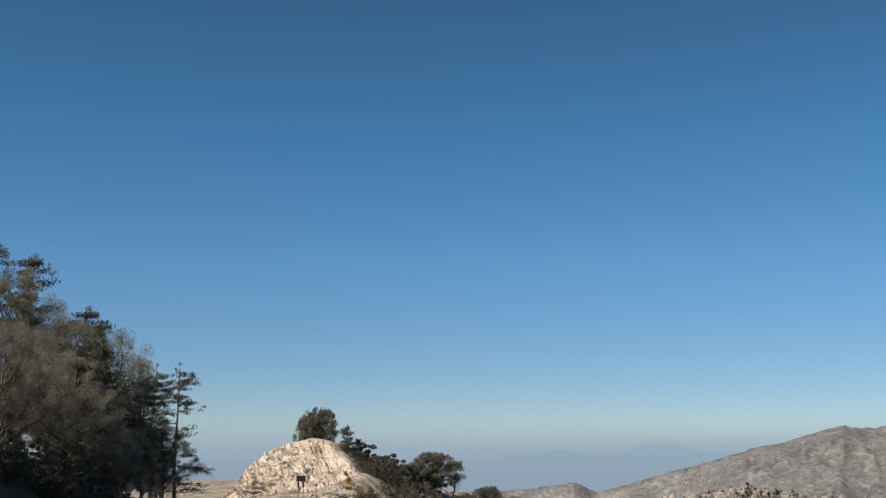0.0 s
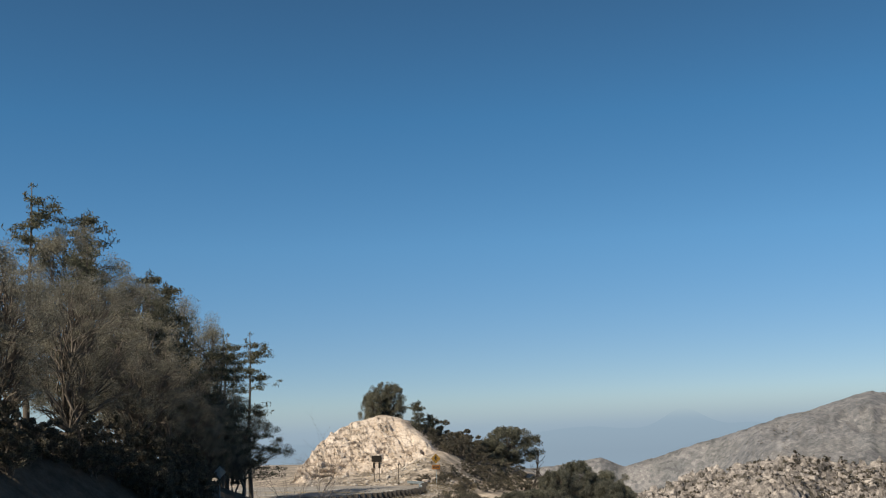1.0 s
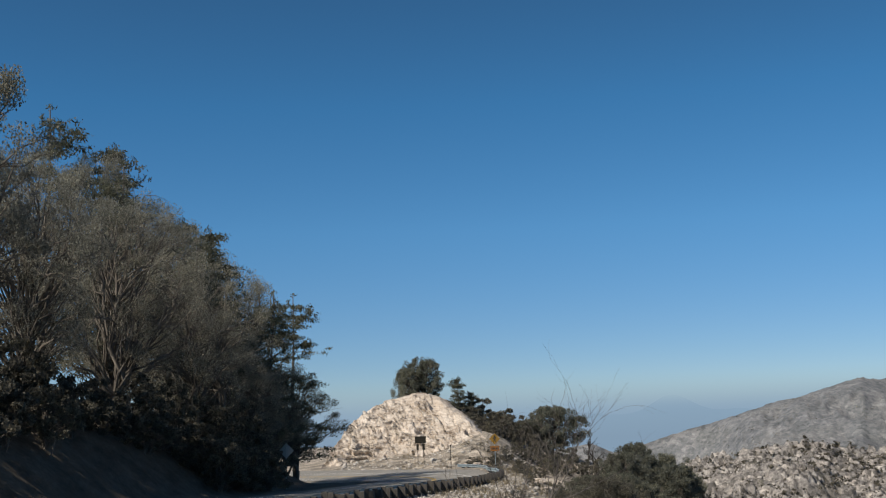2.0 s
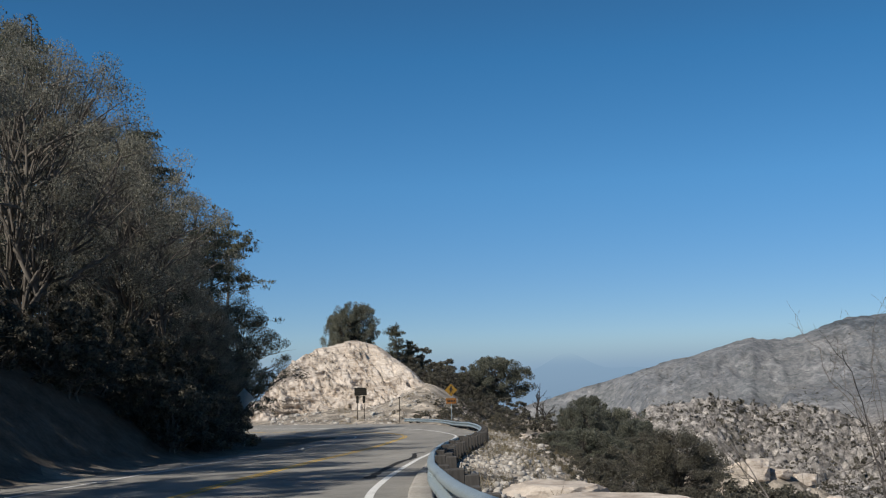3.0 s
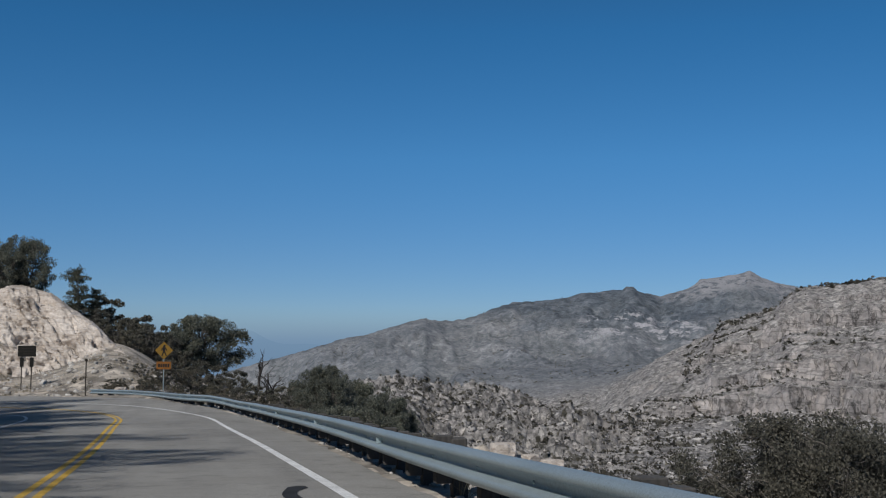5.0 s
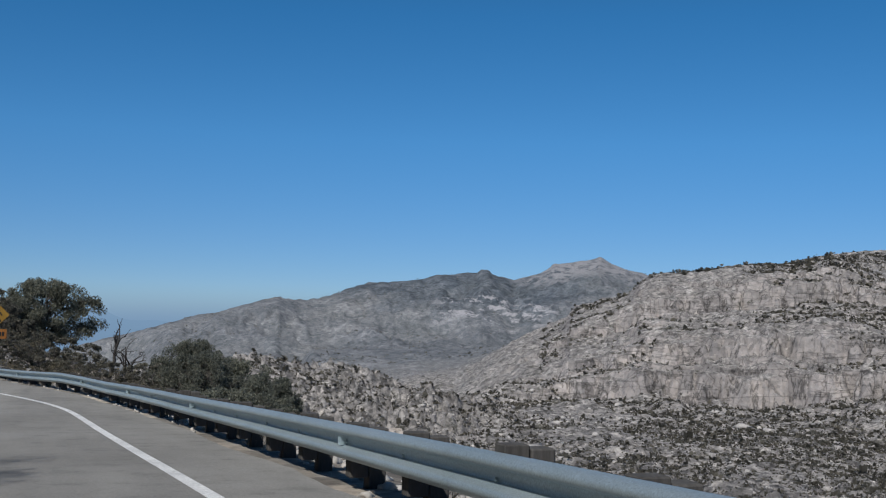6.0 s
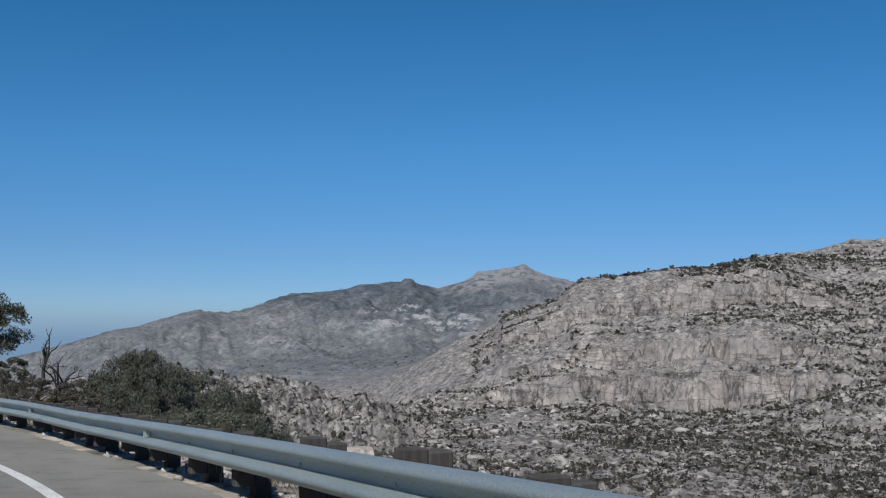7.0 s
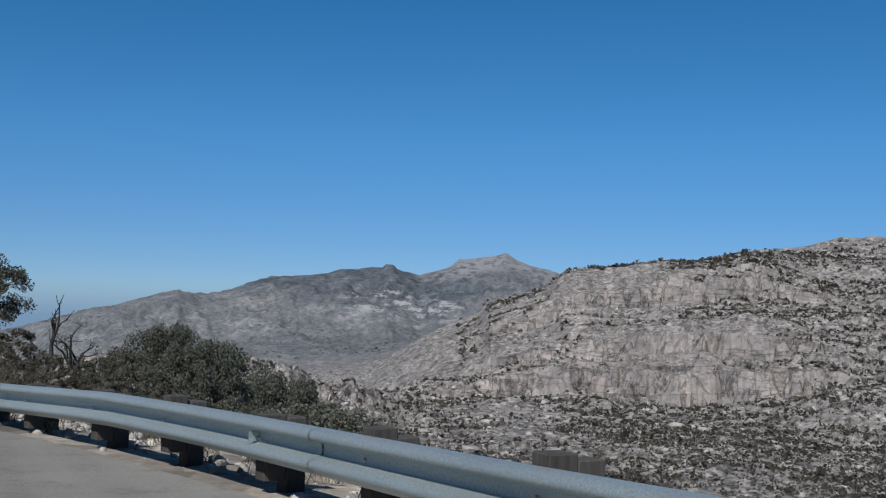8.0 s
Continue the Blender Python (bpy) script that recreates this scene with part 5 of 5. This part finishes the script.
def info_sign(x, y, z0):
    root = tagged(new("information_sign"), "dark brown information board on two posts before the rock cut", "road sign")
    for dx in (-0.42, 0.42):
        part_mesh("post", post_mesh(3.3, 0.09, 0.07, M_POST), root).matrix_basis = Matrix.Translation((dx, 0, 0))
    bd = board(root, "panel", 1.55, 0.98, (0, -0.06, 3.6), M_SIGN_BROWN, "dark brown panel")
    bm = bmesh.new()
    for k, w in enumerate((0.9, 1.2, 0.7)):
        box_bm((w, 0.006, 0.08), (0, -0.07, 3.85 - 0.24 * k), 0.002, None, bm)
    part("lettering", bm, M_POST, bd, "faded dark bars of lettering")
    for dx in (-0.42, 0.42):
        board(root, "marker", 0.34, 0.85, (dx, -0.06, 2.6), M_SIGN_BROWN, "narrow dark marker board")
    root.matrix_basis = pose(x, y, z0, 0, 0, 8)


info_sign(1.1, 146, gz(1.1, 146) - 0.1)
marker = tagged(new("marker_post"), "thin rusty steel marker post on the verge", "post")
part_mesh("post", post_mesh(3.15, 0.09, 0.06, M_POST), marker)
part("cap", box_bm((0.22, 0.02, 0.2), (0, -0.04, 3.05), 0.004), M_POST, marker)
marker.matrix_basis = pose(7.4, 133.0, gz(7.4, 133.0) - 0.05)

# ---- tar snake, kerb ----
tar = spline([(17.0, 53.9), (16.75, 52.6), (16.95, 50.5), (17.2, 47.2), (17.12, 44.0), (17.2, 40.0), (17.35, 36.0), (17.5, 33.0)], 0.25)
wob = 0.12 + 0.05 * vnoise(np.arange(len(tar)) * 0.3, np.zeros(len(tar)), 70)
wob[0] = 0.05
ribbon("tar_patch", tar, -wob, wob, 0.0075, M_TAR, "dark tar repair across the road edge line", "road marking")

kerb_line = RAIL[(RAIL[:, 1] > 3) & (RAIL[:, 1] < 49.5)] - RAIL_N[(RAIL[:, 1] > 3) & (RAIL[:, 1] < 49.5)] * 0.28
kn = normals(kerb_line)
kp = np.array([(-0.24, -0.1), (-0.20, 0.075), (-0.15, 0.10), (0.20, 0.10), (0.25, 0.06), (0.30, -0.2)])
wv = 0.014 * vnoise(np.arange(len(kerb_line)) * 0.35, np.zeros(len(kerb_line)), 72)
kv = np.concatenate([kerb_line[:, None] + kn[:, None] * (kp[None, :, :1] + wv[:, None, None]), (road_z(kerb_line[:, 1])[:, None] - 0.03 + kp[None, :, 1] + wv[:, None])[..., None]], -1)
M_CONCRETE = simple("worn_concrete", [(0.3, (0.30, 0.28, 0.25)), (0.7, (0.42, 0.40, 0.37))], 1.0, 0.95, fine=14, bump_d=0.01)
tagged(new("kerb", mesh_from("kerb", kv, grid_faces(len(kerb_line), len(kp))[:, ::-1], M_CONCRETE)), "worn pale asphalt kerb under the guardrail", "kerb", kind="structure")


# ---- stones and boulders ----
def stone_verts(n_sets, r):
    """Angular stones: jittered, flattened icosahedra."""
    g = (1 + 5**0.5) / 2
    b = np.array([(-1, g, 0), (1, g, 0), (-1, -g, 0), (1, -g, 0), (0, -1, g), (0, 1, g), (0, -1, -g), (0, 1, -g), (g, 0, -1), (g, 0, 1), (-g, 0, -1), (-g, 0, 1)]) / 1.9
    f = np.array([(0, 11, 5), (0, 5, 1), (0, 1, 7), (0, 7, 10), (0, 10, 11), (1, 5, 9), (5, 11, 4), (11, 10, 2), (10, 7, 6), (7, 1, 8),
                  (3, 9, 4), (3, 4, 2), (3, 2, 6), (3, 6, 8), (3, 8, 9), (4, 9, 5), (2, 4, 11), (6, 2, 10), (8, 6, 7), (9, 8, 1)])
    v = np.clip(b[None] * (1 + 0.28 * r.normal(size=(n_sets, 12, 1))) + 0.12 * r.normal(size=(n_sets, 12, 3)), -0.8, 0.8)
    return v, f


def scatter_stones(x, y, z, size, flat, r):
    v, f = stone_verts(len(x), r)
    a = r.uniform(0, 6.28, len(x))
    sx, sy = size * r.uniform(0.7, 1.4, len(x)), size * r.uniform(0.7, 1.3, len(x))
    v = v * np.stack([sx, sy, size * flat], -1)[:, None]
    c, s = np.cos(a)[:, None], np.sin(a)[:, None]
    v = np.stack([v[..., 0] * c - v[..., 1] * s, v[..., 0] * s + v[..., 1] * c, v[..., 2]], -1)
    v = v + np.stack([x, y, z], -1)[:, None]
    fa = (f[None] + 12 * np.arange(len(x))[:, None, None]).reshape(-1, 3)
    return v.reshape(-1, 3), fa


def polar(n, a0, a1, r0, r1, r):
    a, R = np.radians(r.uniform(a0, a1, n)), np.exp(r.uniform(math.log(r0), math.log(r1), n))
    return CENTRE[0] + R * np.sin(a), CENTRE[1] + R * np.cos(a), R


def slope_at(x, y):
    return np.hypot(far_height(x + 4, y) - far_height(x - 4, y), far_height(x, y + 4) - far_height(x, y - 4)) / 8


r = np.random.default_rng(90)
x, y, R = polar(30000, -1, 51, 110, 760, r)
hz = far_height(x, y)
azd = np.degrees(np.arctan2(x - CENTRE[0], y - CENTRE[1]))
keep = (fbm(x, y, 60, 3, 0.5, 91) + 0.5 * r.normal(size=len(x)) > 0.15 + 0.1 * smooth01(24, 36, azd)) & (slope_at(x, y) < np.where(azd < 27, 3.0, 0.55))
x, y, R, hz = x[keep], y[keep], R[keep], hz[keep]
size = np.clip(R * 0.0010 * np.exp(0.62 * r.normal(size=len(x))), 0.3, 6.0)
v, f = scatter_stones(x, y, hz + size * 0.1, size, r.uniform(0.45, 0.9, len(x)), r)
xs, ys = r.uniform(38, 119, 9000), r.uniform(60, 258, 9000)   # nearer slopes
ok = fbm(xs, ys, 22, 3, 0.5, 92) + 0.5 * r.normal(size=9000) > 0.0
xs, ys = xs[ok], ys[ok]
ss = np.clip(0.34 * np.exp(0.55 * r.normal(size=len(xs))), 0.15, 1.5)
v2, f2 = scatter_stones(xs, ys, ground_z(xs, ys) + ss * 0.1, ss, r.uniform(0.45, 0.9, len(xs)), r)
v, f = joined([(v, f), (v2, f2)])
tagged(new("boulders", mesh_from("boulders", v, f, M_GRANITE)), "countless pale granite boulders on the canyon slopes", "boulders", kind="stuff")

x, y, R = polar(165000, -1, 51, 90, 1480, r)
hz = far_height(x, y)
azd = np.degrees(np.arctan2(x - CENTRE[0], y - CENTRE[1]))
mu = mesa_u(x, y)
wide = smooth01(29, 34, azd)
mu = mu + 0.07 * fbm(x, y, 130, 4, 0.55, 96)   # ragged belts
belt = 1.1 * np.exp(-(((mu - 0.0) / 0.11) ** 2)) * smooth01(29, 36, azd) + 0.4 * smooth01(34, 42, azd) * smooth01(800, 600, R) + 0.32 * np.exp(-(((mu - 0.34) / 0.075) ** 2)) * wide + 0.5 * smooth01(38, 46, azd) * smooth01(0.75, 0.45, mu) + 0.06 * smooth01(0.45, 0.55, mu) * smooth01(0.9, 0.8, mu) - 0.45 * smooth01(0.85, 0.98, mu)
bare = np.maximum(smooth01(0.12, 0.15, mu) * smooth01(0.30, 0.26, mu), smooth01(0.38, 0.41, mu) * smooth01(0.48, 0.45, mu) * smooth01(38, 35, azd)) * smooth01(44, 39, azd)   # the cliff faces
belt = belt - 0.75 * bare * smooth01(27, 33, azd) + 0.2 * smooth01(40, 46, azd) + 0.34 * smooth01(28, 25, azd) + 0.3 * smooth01(24, 27, azd) * smooth01(39, 34, azd) * smooth01(0.15, 0.08, mu)
keep = (1.25 * fbm(x, y, 80, 4, 0.55, 95) + 0.26 * r.normal(size=len(x)) > 0.17 - belt) & (slope_at(x, y) < np.where(azd < 27, 3.0, 0.6 + 0.25 * r.random(len(x)) + 0.3 * smooth01(34, 30, azd))) & ((azd > 26) | (R < 760)) & ((mu < 0.88) | (r.random(len(x)) < 0.12))
x, y, R, hz = x[keep], y[keep], R[keep], hz[keep]
size = np.clip(R * 0.00125 * np.exp(0.45 * r.normal(size=len(x))), 0.35, 3.2)
lv, lf = leaf_cards(np.stack([x, y, hz + size * 0.4], -1), np.stack([size, size, size * 0.7], -1), 5, 1.0, r, 0.95)
k = np.repeat(size, 5 * 4)[:, None]
ctr = np.repeat(lv.reshape(-1, 4, 3).mean(1), 4, axis=0)
lv = ctr + (lv - ctr) * k * 0.52
tagged(new("scrub", mesh_from("scrub", lv, lf, M_SCRUB)), "dark scrub oak and brush dotted over the slopes", "scrub", kind="stuff")

x, y, R = polar(9000, 1, 33, 1650, 3150, r)
hz = far_height(x, y)
keep = (fbm(x, y, 150, 4, 0.6, 101) + 0.25 * r.normal(size=len(x)) > 0.22) & (hz > -130)
x, y, hz = x[keep], y[keep], hz[keep]
size = np.clip(1.5 * np.exp(0.4 * r.normal(size=len(x))), 0.8, 3)
lv, lf = leaf_cards(np.stack([x, y, hz + size * 0.3], -1), np.stack([size, size, size * 0.5], -1), 6, 1.0, r, 0.95)
tagged(new("distant_scrub", mesh_from("distant_scrub", lv, lf, M_SHRUB)), "dark brush dotted over the far mountain range", "scrub", kind="stuff")

# loose stones and dry grass by the road
n = 5200
i = r.integers(0, len(RAIL), n)
off = np.abs(r.normal(size=n)) * 2.2 + 0.15
x, y = RAIL[i, 0] + RAIL_N[i, 0] * off + r.normal(size=n) * 0.1, RAIL[i, 1] + RAIL_N[i, 1] * off
size = np.clip(0.045 * np.exp(0.7 * r.normal(size=n)) * (1 + off * 0.12), 0.025, 0.08 + 0.05 * np.clip(off, 0, 4))
v, f = scatter_stones(x, y, ground_z(x, y) + size * 0.1, size, r.uniform(0.5, 0.9, n), r)
xs, ys = r.uniform(-12, 17, 1500), r.uniform(138, 156, 1500)   # rubble on the dirt fan
ss = np.clip(0.07 * np.exp(0.8 * r.normal(size=1500)), 0.035, 0.45)
v2, f2 = scatter_stones(xs, ys, ground_z(xs, ys) + ss * 0.1, ss, r.uniform(0.5, 0.9, 1500), r)
v, f = joined([(v, f), (v2, f2)])
tagged(new("roadside_stones", mesh_from("roadside_stones", v, f, M_PALESTONE)), "loose pale stones on the slope behind the guardrail", "stones", kind="stuff")

n = 2600
i = r.integers(0, len(RAIL), n)
off = r.uniform(0.25, 9, n)
x, y = RAIL[i, 0] + RAIL_N[i, 0] * off, RAIL[i, 1] + RAIL_N[i, 1] * off
keep = fbm(x, y, 5, 3, 0.5, 97) > -0.1
x, y = x[keep], y[keep]
xf, yf = r.uniform(-3, 17, 1500), r.uniform(139, 156, 1500)   # tufts on the dirt fan
keep = fbm(xf, yf, 4, 3, 0.5, 98) > 0.0
x, y = np.r_[x, xf[keep]], np.r_[y, yf[keep]]
h = r.uniform(0.15, 0.5, len(x))
lv, lf = leaf_cards(np.stack([x, y, ground_z(x, y) + h * 0.4], -1), np.stack([h * 0.5, h * 0.5, h * 0.4], -1), 20, 0.15, r, 0.035, 2.2)
tagged(new("dry_grass", mesh_from("dry_grass", lv, lf, M_DRYGRASS)), "tufts of dry pale grass behind the guardrail", "grass", kind="stuff")


def boulder(x, y, size, flat, seed, label):
    bm = bmesh.new()
    bmesh.ops.create_icosphere(bm, subdivisions=4, radius=1)
    for v in bm.verts:
        p = v.co.copy()
        k = 1 + 0.30 * noise.noise(p * 1.3 + Vector((seed, 0, 0))) + 0.12 * noise.noise(p * 3.5 + Vector((0, seed, 0))) + 0.04 * noise.noise(p * 9)
        p = p * k
        p = Vector([math.copysign(min(abs(c), 0.78), c) for c in p])
        v.co = Vector((p.x * size, p.y * size * 0.8, p.z * size * flat))
    me = bpy.data.meshes.new("boulder")
    bm.to_mesh(me)
    bm.free()
    me.materials.append(M_ROCKCUT)
    o = tagged(new("boulder", me), label, "boulder", "boulders beside the road")
    o.matrix_basis = pose(x, y, gz(x, y) + size * flat * 0.25, 0, 0, seed * 40)
    return o


for k, (x, y, s, fl) in enumerate([(22.6, 42, 0.9, 0.3), (22.6, 22, 1.3, 0.35), (22.9, 26.5, 1.8, 0.28), (21.9, 30.5, 1.3, 0.35), (22.5, 34.5, 1.6, 0.3),
                                   (22.5, 90, 1.2, 0.4), (21.4, 98, 0.9, 0.5), (27.2, 104, 1.7, 0.45), (30.5, 107, 1.9, 0.5), (25.2, 96, 1.1, 0.4)]):
    boulder(x, y, s, fl, k + 1, "pale granite slab just below the guardrail")
for k, (x, y, s, fl) in enumerate([(59.5, 193, 2.9, 0.75), (63.5, 194, 2.0, 0.5), (68, 197, 2.4, 0.5), (54, 190, 2.2, 0.6), (57, 188, 1.5, 0.5), (64, 190, 1.4, 0.5), (72, 194, 1.8, 0.5), (50, 187, 1.7, 0.5), (61, 187, 1.3, 0.4), (9.6, 141.5, 0.8, 0.6), (10.8, 143.5, 0.6, 0.5), (47, 150, 2.2, 0.6), (53, 140, 1.9, 0.6)]):
    boulder(x, y, s, fl, k + 20, "large pale granite boulder on the dry slope")
for k, (x, y, s) in enumerate([(18.45, 49.9, 0.22), (18.3, 50.5, 0.16), (18.7, 50.7, 0.26), (18.5, 51.4, 0.13)]):
    boulder(x, y, s, 0.7, k + 40, "broken lump of kerb on the shoulder")
